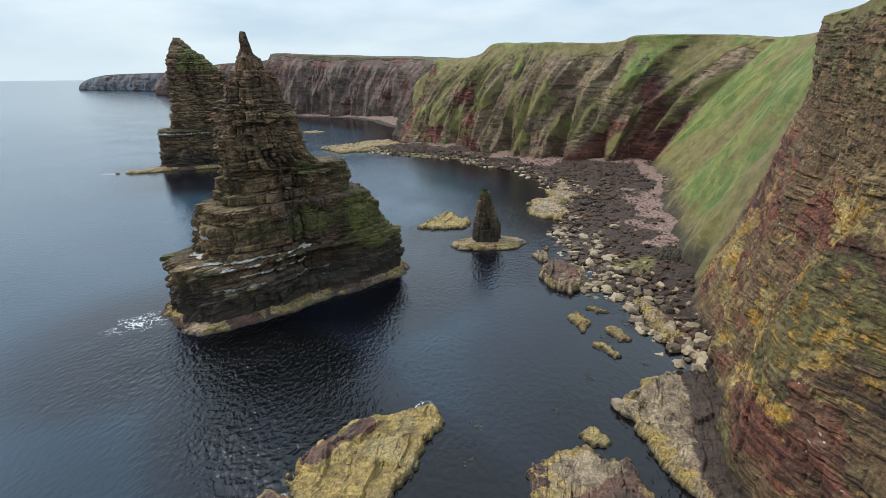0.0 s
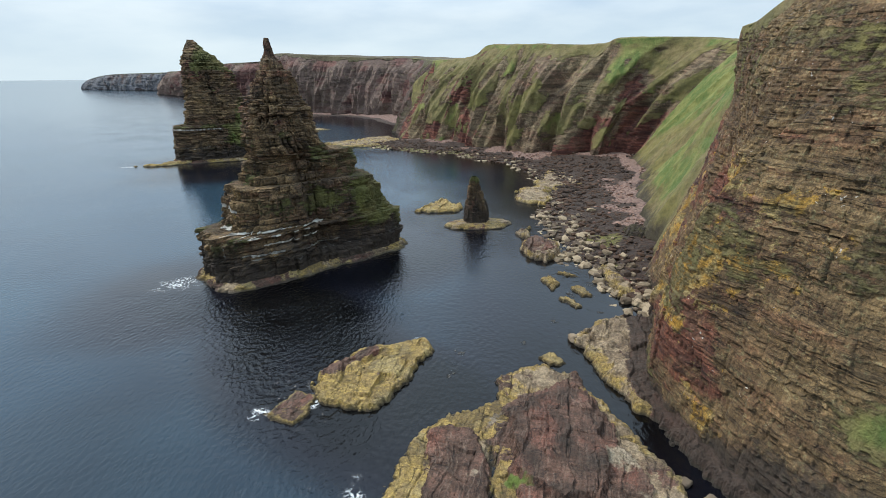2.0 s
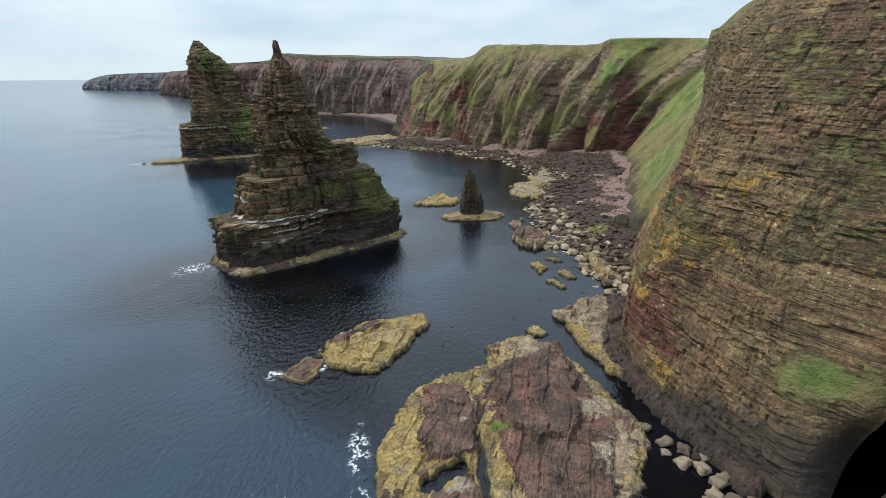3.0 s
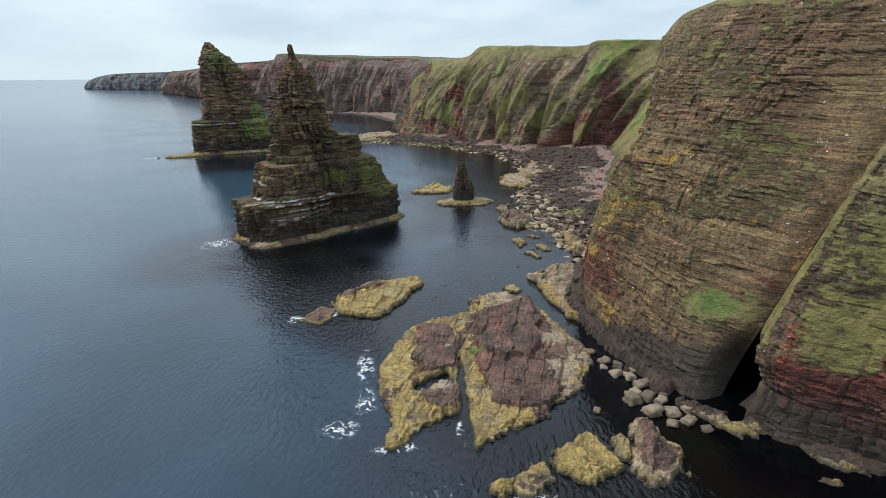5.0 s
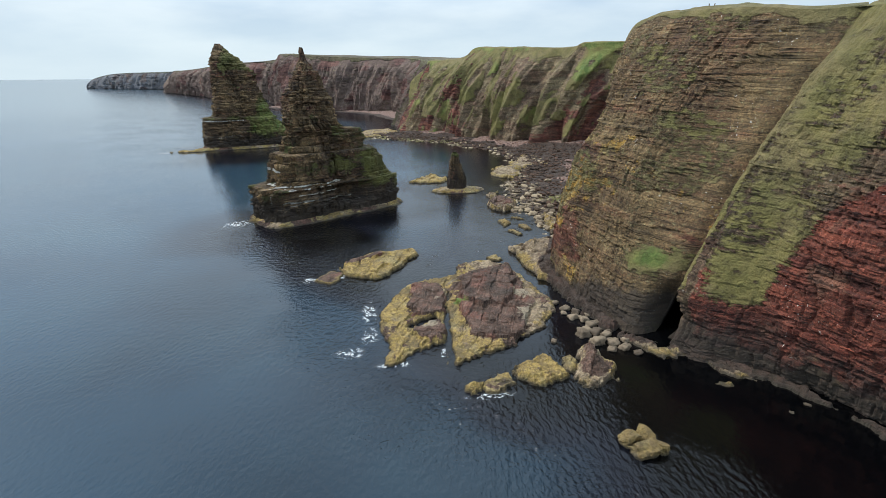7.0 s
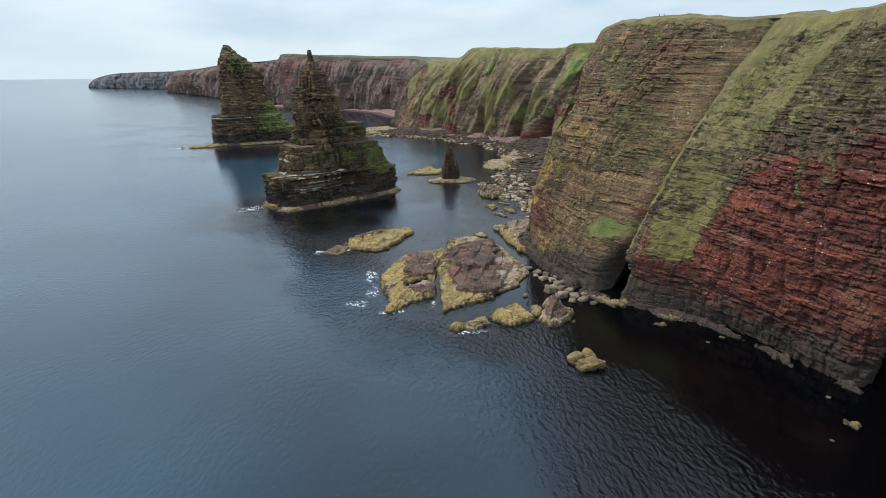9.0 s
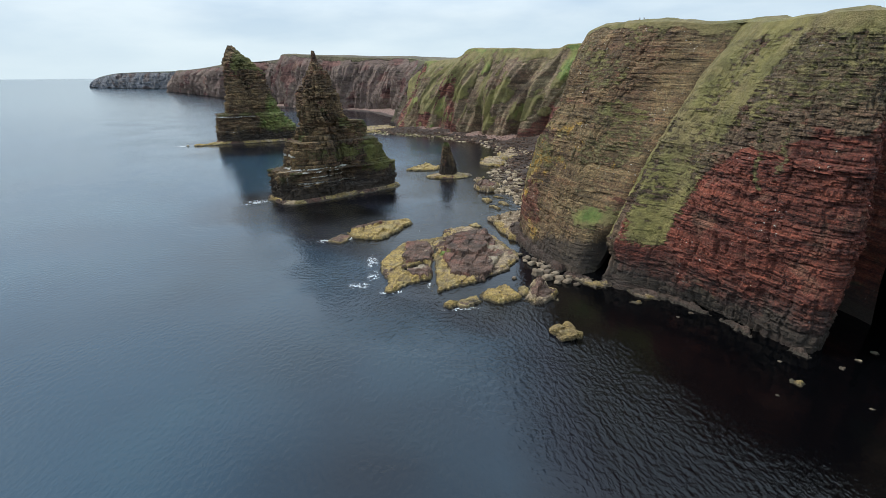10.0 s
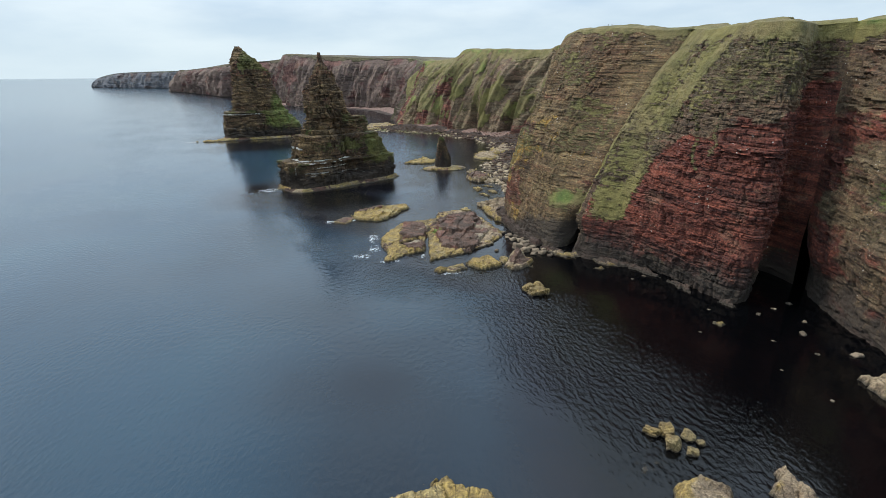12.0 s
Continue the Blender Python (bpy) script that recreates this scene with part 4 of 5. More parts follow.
# ---------------------------------------------------------------- plan polygons
def signed_distance(X, Y, poly):
    """Distance to a polygon's edge, positive inside."""
    p = np.asarray(poly, float)
    best = np.full(X.shape, 1e9)
    inside = np.zeros(X.shape, bool)
    for (x1, y1), (x2, y2) in zip(p, np.roll(p, -1, 0)):
        dx, dy = x2 - x1, y2 - y1
        t = np.clip(((X - x1) * dx + (Y - y1) * dy) / (dx * dx + dy * dy + 1e-9), 0, 1)
        best = np.minimum(best, np.hypot(X - x1 - t * dx, Y - y1 - t * dy))
        if y1 != y2:
            inside ^= ((y1 > Y) != (y2 > Y)) & (X < dx * (Y - y1) / dy + x1)
    return np.where(inside, best, -best)


# ---------------------------------------------------------------- shore
SHORE = [(36, 57), (36.3, 64), (35, 70), (35.4, 83.6), (29, 90), (31, 102), (30.5, 118), (35, 139), (42, 165), (41, 190), (34, 219), (21, 231), (9, 252), (-7, 257), (-32, 274), (-50, 290),
         (-45, 305), (-30, 318), (-24, 340), (-27, 392), (-48, 433), (-73, 492), (-109, 533), (-170, 556), (-240, 640), (-230, 690), (-60, 620), (0, 450), (60, 330), (140, 260), (130, 120), (70, 85), (48, 56)]


def build_shore():
    xs, ys = np.arange(-66, 110, 0.8), np.arange(54, 310, 0.8)
    X, Y = np.meshgrid(xs, ys)
    d = signed_distance(X, Y, SHORE) + 2.0 * fbm(X / 9, Y / 9, 0, 4, 111)
    H = np.where(d > 0, 0.10 * d, 0.25 * d)
    H = np.minimum(H, 4.5 + 0.03 * d) + 0.35 * fbm(X / 2.2, Y / 2.2, 1, 4, 112) * smooth(-6, 4, d)
    keep_v = d > -7
    keep = keep_v[:-1, :-1] & keep_v[1:, 1:]
    back = segment_distance(X, Y, [(56, 108), (66, 145), (80, 182), (84, 215), (62, 230), (45, 238), (22, 273), (-10, 300)])
    shingle = smooth(9, 2, back + 8 * fbm(X / 12, Y / 12, 3, 3, 114))
    weed = smooth(9, 4, d) * smooth(215, 240, Y) * smooth(30, 5, X) + 0.8 * spot(X, Y, 0 * X, 42, 100, 0, 7) + 0.55 * spot(X, Y, 0 * X, 40, 84, 0, 5)
    tagged(new("ground", grid_mesh("shore", np.stack([X, Y, H], -1), shore_rock, {"shingle": shingle, "weed": weed}, keep=keep)), "dark rocky foreshore with pink shingle below the cliffs", "beach", kind="structure")
    xs, ys = np.arange(-250, -10, 3.0), np.arange(296, 700, 3.0)
    X, Y = np.meshgrid(xs, ys)
    d = signed_distance(X, Y, SHORE) + 3 * fbm(X / 20, Y / 20, 0, 3, 113)
    H = np.minimum(np.where(d > 0, 0.12 * d, 0.25 * d), 5) - 0.2
    keep_v = d > -8
    keep = keep_v[:-1, :-1] & keep_v[1:, 1:]
    tagged(new("ground", grid_mesh("far_shore", np.stack([X, Y, H], -1), shore_rock, {"shingle": smooth(3, 12, d), "weed": 0 * X}, keep=keep)), "pale pink shingle beach in the far bay", "beach", kind="structure")


build_shore()


# ---------------------------------------------------------------- sea stacks
def tower(sections, rot, power, step, zstep, amp, block, seed, paint, carve=None, thick=1.5):
    """Grid of a stack: sections of z, centre x, y, half length, half width; squarish plan turned by rot degrees."""
    sec = np.asarray(sections, float).reshape(-1, 5)
    z0, z1 = sec[0, 0], sec[-1, 0]
    Z1 = np.linspace(z0, z1, int((z1 - z0) / zstep))
    # beds stand as steps, with upright risers and level treads
    k1 = np.clip(np.searchsorted(BED_EDGES, Z1 / thick), 1, len(BED_EDGES) - 1)
    mid = 0.5 * thick * (BED_EDGES[k1 - 1] + BED_EDGES[k1])
    level = 0.8 * smooth(1.0, 1.6, Z1) * smooth(0.95, 0.8, Z1 / z1)
    Zq = Z1 + level * (np.clip(mid, z0, z1) - Z1)
    f = np.stack([np.interp(Zq, sec[:, 0], sec[:, k]) for k in range(1, 5)], 1)
    n = int(2 * math.pi * 0.8 * max(sec[1, 3], 4) / step)
    th = np.linspace(0, 2 * math.pi, n, endpoint=False)
    co, si = np.cos(th), np.sin(th)
    r = 1 / (np.abs(co) ** power + np.abs(si) ** power) ** (1 / power)
    U, W = f[:, 2:3] * (r * co), f[:, 3:4] * (r * si)
    Z = Z1[:, None] + 0 * U
    R = np.hypot(U, W)
    size = np.minimum(1, R / 6)
    c, s = math.cos(radians(rot)), math.sin(radians(rot))
    X, Y = f[:, 0:1] + U * c - W * s, f[:, 1:2] + U * s + W * c
    wrap = (np.cos(th)[None] * 9, np.sin(th)[None] * 9)
    off, tone = 0 * Z, 0.5 + 0 * Z
    S = th[None] * np.round(f[:, 2:3] + f[:, 3:4]) * 0.55 + 0 * Z
    for lift, wide, much, q in ((4.6 * thick, 2.3 * block, 0.9, 21), (thick, block, 0.75, 22), (0.4 * thick, 0.55 * block, 0.2, 23)):
        zz = Z / lift + 0.12 * fbm(wrap[0] / 5, wrap[1] / 5, Z / 20, 2, seed + q)
        k = np.clip(np.searchsorted(BED_EDGES, zz), 1, len(BED_EDGES) - 1)
        lo, hi = BED_EDGES[k - 1], BED_EDGES[k]
        girth = np.interp(0.5 * (lo + hi) * lift, sec[:, 0], np.maximum(sec[:, 3] + sec[:, 4], 1.0)) * math.pi
        count = np.maximum(4, np.round(girth / (wide * (0.6 + 0.8 * hash01(k, 1, q, seed)))))
        c1 = th[None] / (2 * math.pi) * count
        c1 = c1 + 0.16 * fbm(wrap[0] * 1.2, wrap[1] * 1.2, k, 2, seed + q)
        b = np.floor(c1) % count
        h = hash01(k, b, q, seed)
        gap = np.minimum(c1 - np.floor(c1), 1 - c1 + np.floor(c1)) * girth / count
        edge = np.minimum(zz - lo, hi - zz) * lift
        big = amp * much * size
        off = off + big * (h - 0.5) + 0.35 * big * (hash01(k, 2, q, seed) - 0.5)
        off = off - 0.75 * big * np.exp(-((gap / 0.2) ** 2)) * (h > 0.3) - 0.5 * big * np.exp(-((edge / 0.16) ** 2)) * (hash01(k, np.floor(b / 2), q + 1, seed) > 0.45)
        tone = tone + 0.5 * (h - 0.5)
    tone = np.clip(tone, 0, 1)
    bz = Z + 0.3 * fbm(wrap[0] / 9, wrap[1] / 9, Z / 30, 2, seed)
    off = off * smooth(-0.6, 1.0, Z) - 0.9 * smooth(1.2, 0.2, Z) * smooth(-0.1, 0.45, fbm(X / 4, Y / 4, 0, 3, seed + 7))
    off = off + 0.9 * size * fbm(wrap[0] / 2.4, wrap[1] / 3.2, Z / 16, 3, seed + 1)
    off = off + 0.14 * fbm(X / 0.8, Y / 0.8, Z / 0.6, 3, seed + 3) * np.minimum(1, R / 2)
    # upright clefts
    off = off - 1.3 * size * np.exp(-((fbm(S / 4.5, Z / 30, 4.4, 3, seed + 9) / 0.045) ** 2)) * smooth(1, 3, Z)
    if carve:
        off = off - carve(X, Y, Z)
    k = 1 + off / np.maximum(R, 0.35)
    k = np.maximum(k, 0.3)
    X, Y = f[:, 0:1] + (X - f[:, 0:1]) * k, f[:, 1:2] + (Y - f[:, 1:2]) * k
    # ledges: rows sag a little so that treads are not knife flat
    Z = Z + 0.12 * fbm(X / 1.5, Y / 1.5, Z, 3, seed + 4)
    P = np.stack([X, Y, Z], -1)
    masks = paint(X, Y, Z)
    masks["tone"] = tone
    masks["yellow"] = 0.55 + 0 * tone
    masks["bs"], masks["bz"] = S, bz
    return P, masks


def stack(name, sections, rot, power, step, zstep, amp, block, seed, paint, label, shelf_z, foot, carve=None, thick=1.45):
    P, masks = tower(sections, rot, power, step, zstep, amp, block, seed, paint, carve, thick)
    cut = int(np.searchsorted(P[:, :, 2].mean(1), shelf_z))
    thing = tagged(new(name), label, "sea stack")
    thing.location = foot
    for part_name, sl in (("rock_shelf", slice(0, cut + 1)), ("rock_tower", slice(cut, None))):
        Q = P[sl] - np.array(foot)
        ob = new(part_name, grid_mesh(part_name, Q, skerry_rock if part_name == "rock_shelf" else stack_rock, {k: v[sl] for k, v in masks.items()}, close_u=True))
        ob.parent = thing
    return thing


def paint_stack(X, Y, Z):
    n = fbm(X / 5, Y / 5, Z / 5, 4, 121)
    right = smooth(-24, -14, X) * smooth(4, 10, Z)
    grass = 0.38 + 0.5 * n + 0.32 * right - 0.5 * smooth(27, 33, Z) - 0.3 * smooth(9, 4, Z) + 0.3 * smooth(43, 45, Z)
    patch = smooth(0.36, 0.56, vnoise(X / 1.7, Y / 1.7, Z / 1.2, 125))
    guano = 0 * Z
    for z0, x0, x1, wide, much in ((10.5, -45, -24, 0.26, 0.8), (9.7, -40, -27, 0.16, 0.7), (8.0, -38, -24, 0.16, 0.65), (6.3, -39, -29, 0.24, 0.75), (5.5, -37, -22, 0.2, 0.6), (14.6, -47, -40, 0.5, 0.7), (4.0, -30, -20, 0.2, 0.6)):
        guano = guano + much * np.exp(-((Z - z0 - 0.35 * n) / (0.85 * wide)) ** 2) * smooth(x0 - 1, x0 + 1, X) * smooth(x1 + 1, x1 - 1, X)
    guano = guano * (0.5 + 1.2 * patch) + 0.12 * smooth(16, 12, Z) * smooth(2, 5, Z) + 0.6 * np.exp(-((X + 42.3) / 0.5) ** 2) * smooth(10, 9, Z) * smooth(4.5, 6, Z)
    red = 0.12 + 0.22 * smooth(26, 34, Z) + 0.4 * n
    return dict(grass=grass, red=red, lichen=0.2 + 0.2 * smooth(-36, -42, X) * smooth(10, 14, Z), guano=guano, brown=0.22 + 0.8 * n, green=0 * Z)


def carve_stack(X, Y, Z):
    """Clefts and undercut ledges on the seaward front of the stack."""
    front = smooth(2, -4, (Y - 92.5) - 0.84 * (X + 30))
    cut = 3.0 * np.exp(-((X + 43.2) / 0.8) ** 2) * smooth(1.5, 3, Z) * smooth(12, 10.5, Z)
    cut = cut + 2.2 * smooth(3, 4.5, Z) * smooth(9.6, 9.0, Z) * smooth(-27, -24, X) * smooth(-14, -17, X)
    cut = cut + 1.3 * smooth(6.6, 7.2, Z) * smooth(9.4, 9.0, Z) * smooth(-40, -38, X) * smooth(-24, -27, X)
    cut = cut + 2.0 * smooth(20, 21, Z) * smooth(26, 23, Z) * np.exp(-((X + 30) / 2.6) ** 2)
    cut = cut + 1.6 * np.exp(-((X + 25.5) / 0.9) ** 2) * smooth(9, 11, Z) * smooth(19, 16, Z)
    cut = cut + 1.2 * np.exp(-((X + 36.5) / 0.6) ** 2) * smooth(11, 12, Z) * smooth(19, 17, Z)
    return cut * front


stack("sea_stack", [(-3, -30, 92.5, 27, 13), (0.05, -30, 92.5, 24.6, 10.8), (0.75, -30.2, 92.6, 23.7, 10.2), (1.15, -30.3, 92.8, 22.5, 9.5), (9.8, -30.3, 93, 22.2, 9.3), (10.4, -28.9, 94, 18.8, 8.3),
                    (18.8, -30.0, 93.3, 16.0, 7.5), (19.4, -29.8, 93.6, 13.0, 6.0), (25.5, -30, 93.4, 10.8, 5.6), (26.8, -33, 91, 7.4, 5.4), (33, -33.4, 90.7, 6.2, 4.6), (41, -33.2, 90.7, 2.8, 2.2),
                    (43.3, -33.3, 90.9, 1.9, 1.5), (44, -33.6, 91, 1.1, 0.9), (47.6, -33.9, 91.2, 0.35, 0.3)],
      40, 4.2, 0.22, 0.16, 1.5, 2.0, 122, paint_stack, "tall pointed brown sandstone sea stack with guano ledges", 1.05, (-30, 92.5, 0), carve_stack)


def paint_stack_far(X, Y, Z):
    n = fbm(X / 7, Y / 7, Z / 7, 4, 131)
    flank = smooth(-110, -101, X + 5 * n - 0.18 * (Z - 15)) * smooth(36, 24, Z + 5 * n) * smooth(3, 9, Z + 4 * n)
    grass = 0.2 + 0.4 * n + 0.75 * flank + 0.9 * smooth(42, 46, Z) * smooth(-122, -117, X) + 0.4 * np.exp(-((Z - 17.5) / 1.2) ** 2)
    guano = 0.65 * np.exp(-((Z - 16.2 - 0.4 * n) / 0.6) ** 2) * smooth(-104, -110, X) + 0.5 * np.exp(-((Z - 7.5 - n) / 0.6) ** 2) * smooth(-104, -110, X)
    return dict(grass=grass, red=0.15 + 0.4 * n + 0.15 * smooth(30, 40, Z), lichen=0.12 + 0 * Z, lush=0.5 * flank, guano=guano, brown=0.22 + 0.8 * n, green=0 * Z)


stack("sea_stack", [(-3, -111, 246, 27, 15), (0.3, -111, 246, 26.5, 14), (1.4, -111, 246, 25.5, 13.2), (1.9, -111, 246, 24.8, 12.8), (8.5, -111.6, 245.8, 24, 12.5), (17, -114.9, 244.5, 19.8, 12), (18.4, -112.9, 244.8, 16.4, 9.4),
                    (27, -114.3, 245.5, 14.2, 8.8), (35, -115.7, 246, 12.4, 8), (42, -116, 246.5, 12, 7.5), (48.6, -119.3, 247.3, 8.3, 6), (53, -122, 248, 5, 4), (58, -123.6, 248.5, 1.4, 1.1)],
      25, 4.5, 0.42, 0.26, 1.4, 2.4, 132, paint_stack_far, "broad sea stack with a sharp top and green grass flank", 1.7, (-111, 246, 0), thick=0.9)


def paint_needle(X, Y, Z):
    n = fbm(X / 2, Y / 2, Z / 2, 4, 141)
    return dict(grass=0.2 + 0.3 * n + 0.6 * smooth(11, 13.5, Z), red=0.3 + 0.3 * n, lichen=0 * Z, guano=0 * Z, brown=0.22 + 0.8 * n, green=0 * Z)


stack("sea_stack", [(-2, 11.5, 118, 10.5, 5.2), (0.2, 11.5, 117.5, 9.4, 4.2), (0.9, 11.5, 117.6, 8.6, 3.6), (1.2, 11, 119, 3.6, 2.9), (6.3, 11, 119, 3.0, 2.4), (7.2, 10.7, 118.6, 2.3, 1.9), (11, 10.5, 118.3, 1.8, 1.5), (13.2, 10.3, 117.9, 1.2, 1.0), (14, 10.2, 117.6, 0.7, 0.6)],
      8, 2.6, 0.22, 0.14, 0.6, 1.4, 142, paint_needle, "small dark rock pinnacle on a low ledge", 1.0, (11, 119, 0))


# ---------------------------------------------------------------- skerries
def skerry(outline, height, label, seed, step=0.2, brown=0.0, brown_in=2.5, edge=0.4, yellow=0.5, broken=0.0, dip=(0.0, 0.0), name="skerry", extra=None, tint=None, inner=None):
    """A low rock island: flat-bedded top, broken stepped edges running under the water."""
    o = np.asarray(outline, float)
    c = o.mean(0)
    # the grid lies along the two joint directions of the rock
    A, B = o[:, 0] * 0.966 - o[:, 1] * 0.259, o[:, 0] * 0.259 + o[:, 1] * 0.966
    U, W = np.meshgrid(np.arange(A.min() - 3, A.max() + 3, step), np.arange(B.min() - 3, B.max() + 3, step))
    X, Y = U * 0.966 + W * 0.259, -U * 0.259 + W * 0.966
    d0 = signed_distance(X, Y, o)
    rough_edge = 0.55 if tint else min(1.1, 0.15 + 0.07 * max(np.ptp(o[:, 0]), np.ptp(o[:, 1])))
    d = d0 + broken * np.minimum(0, fbm(X / 5, Y / 5, 9, 4, seed + 11) - 0.05) * 6 + rough_edge * fbm(X / 3.5, Y / 3.5, 0, 4, seed) + 0.45 * fbm(X / 1.3, Y / 1.3, 0, 3, seed + 1) + 0.25 * fbm(X / 0.5, Y / 0.5, 0, 2, seed + 13)
    H = height * (1 - np.exp(-np.maximum(d, 0) / edge)) + np.minimum(d, 0) * 0.9
    H = H + (dip[0] * (X - c[0]) + dip[1] * (Y - c[1])) * smooth(0, 3, d) + 0.35 * height * fbm(X / 6, Y / 6, 2, 3, seed + 2) * smooth(0, 2, d)
    if extra:
        H = H + extra(X, Y, d)
    # jointed slabs, each at its own height and tilt
    u = (X * 0.966 - Y * 0.259) / 2.6 + 0.3 * fbm(X / 5, Y / 5, 4, 3, seed + 4)
    w = (X * 0.259 + Y * 0.966) / 4.6 + 0.3 * fbm(X / 5, Y / 5, 5, 3, seed + 5)
    w = w + 0.5 * (hash01(np.floor(u), 3, 0, seed) > 0.5)
    ui, wi = np.floor(u), np.floor(w)
    tone = hash01(ui, wi, 0, seed)
    slab = (tone - 0.5) * 0.55 + (hash01(ui, wi, 1, seed) - 0.5) * 0.5 * (u - ui - 0.5) + (hash01(ui, wi, 2, seed) - 0.5) * 0.5 * (w - wi - 0.5)
    H = H + slab * min(1.6, height) * smooth(0.2, 1.6, d)
    t = 0.42
    q = H / t + 0.2 * fbm(X / 1.5, Y / 1.5, 3, 3, seed + 3)
    q = (np.floor(q) + smooth(0.36, 0.64, q - np.floor(q))) * t
    H = np.where(d > 0, 0.15 * H + 0.85 * q, H)
    gu, gw = np.minimum(u - ui, 1 - u + ui) * 2.6, np.minimum(w - wi, 1 - w + wi) * 4.6
    # finer blocks within the slabs
    u2, w2 = u * 2.3 + 0.3 * fbm(X / 1.5, Y / 1.5, 8, 3, seed + 8), w * 3.1 + 0.3 * fbm(X / 1.5, Y / 1.5, 9, 3, seed + 9)
    fine = hash01(np.floor(u2), np.floor(w2), 4, seed)
    H = H + 0.2 * (fine - 0.5) * smooth(0.2, 1.0, d) * min(1, height)
    g2 = np.minimum(np.minimum(u2 - np.floor(u2), 1 - u2 + np.floor(u2)) * 1.1, np.minimum(w2 - np.floor(w2), 1 - w2 + np.floor(w2)) * 1.5)
    H = H - 0.12 * np.exp(-((g2 / 0.09) ** 2)) * (fine > 0.35) * smooth(0.3, 1.2, d)
    tone = np.clip(0.5 + 0.7 * (tone - 0.5) + 0.6 * (fine - 0.5), 0, 1)
    crack = np.maximum(np.exp(-((gu / 0.12) ** 2)) * (hash01(np.round(u), wi, 0, seed) > 0.5), np.exp(-((gw / 0.12) ** 2)) * (hash01(np.round(w), ui, 0, seed) > 0.45))
    H = H - 0.22 * crack * smooth(0.3, 1.2, d) + 0.07 * fbm(X / 0.8, Y / 0.8, 6, 4, seed + 6)
    if tint:
        H = pool_level(X, Y, H)
    keep_v = d > -2.2
    keep = keep_v[:-1, :-1] & keep_v[1:, 1:]
    b = 0.12 + brown * smooth(brown_in * 0.5, brown_in * 1.6, d) + 0.3 * fbm(X / 5, Y / 5, 7, 3, seed + 7) + 0.35 * (tone - 0.5)
    if inner:
        # dark rock on the side away from the water
        b = 0.15 + smooth(-1.2, 1.2, -segment_distance(X, Y, inner[:-1]) + inner[-1] + 1.2 * fbm(X / 3, Y / 3, 3, 4, seed + 12)) + 0.3 * (tone - 0.5)
    green, pale, damp = 0 * X, 0 * X, 0 * X
    if tint:
        # the raised block is darker, in patches
        damp = 0.44 * slab_masks(X, Y, d)[2] + 0.25 * fbm(X / 2.5, Y / 2.5, 4, 4, seed + 14)
        pale = 1.0 * spot(X, Y, 0 * X, 22.5, 17, 0, 4.5) + 0.8 * spot(X, Y, 0 * X, 20.5, 26, 0, 2.2) + 0.7 * spot(X, Y, 0 * X, 7.6, 33, 0, 2) + 0.7 * spot(X, Y, 0 * X, 3.5, 14, 0, 2.2) + 0.5 * spot(X, Y, 0 * X, 4.6, 24, 0, 1.6)
        green = 0.9 * spot(X, Y, 0 * X, 8.9, 22.8, 0, 1.3) + 0.4 * fbm(X, Y, 0, 3, seed)
        b = 0.3 + tint(X, Y, d) + 0.4 * fbm(X / 4, Y / 4, 7, 4, seed + 7) + 0.25 * (tone - 0.5)
    P = np.stack([X - c[0], Y - c[1], H], -1)
    if tint:
        yellow = 0.62 - 0.3 * smooth(8, 16, X) * smooth(8, 14, Y)
    masks = {"bs": u * 2.6, "bz": w * 4.6, "pale": pale, "brown": b, "green": green, "tone": tone, "yellow": yellow + 0.22 * smooth(3, 0.8, d) + 0 * X, "dark": b if name == "rock_ledge" and inner else damp}
    if max(np.ptp(o[:, 0]), np.ptp(o[:, 1])) < 7:
        ob = new(name, grid_mesh(name, P, skerry_rock, masks, keep=keep))
    else:
        # the wet fringe at the waterline, the bare top, and on the platform its upper slabs
        kind = np.where((d0 > 1.6) & (not tint), 1, 0)
        names = ["weedy_fringe", "rock_top", "rock_slab", "rock_slab", "raised_block"]
        if tint:
            left, right, block = slab_masks(X, Y, d)
            kind = np.where(block > 0.5, 4, np.where(right > 0.5, 3, np.where(left > 0.5, 2, kind)))
        ob = new(name)
        cell = kind[:-1, :-1]
        for k, part_name in enumerate(names):
            if (keep & (cell == k)).sum() > 4:
                new(part_name, grid_mesh(part_name, P, skerry_rock, masks, keep=keep & (cell == k))).parent = ob
    ob.location = (c[0], c[1], 0)
    tagged(ob, label, "rock", group="rocks in the sea")
    return ob


skerry([(-16.7, 42), (-14.7, 45), (-11, 49.8), (-6.1, 51.3), (-1.1, 53.6), (0.3, 50), (-2.5, 45.5), (-5.7, 38.4), (-8, 34.9), (-11.5, 35.6), (-14.5, 37.5)], 1.1, "low yellow-green weed-covered rock in the sea", 151, yellow=0.75, brown=0.1, inner=[(-14.5, 44), (-10, 48), 1.0])
skerry([(-21, 34.6), (-18.5, 39.6), (-15.6, 38.6), (-15.8, 35), (-17, 32.7)], 0.45, "dark wave-washed rock just above the water", 152, brown=0.6, brown_in=0.6)


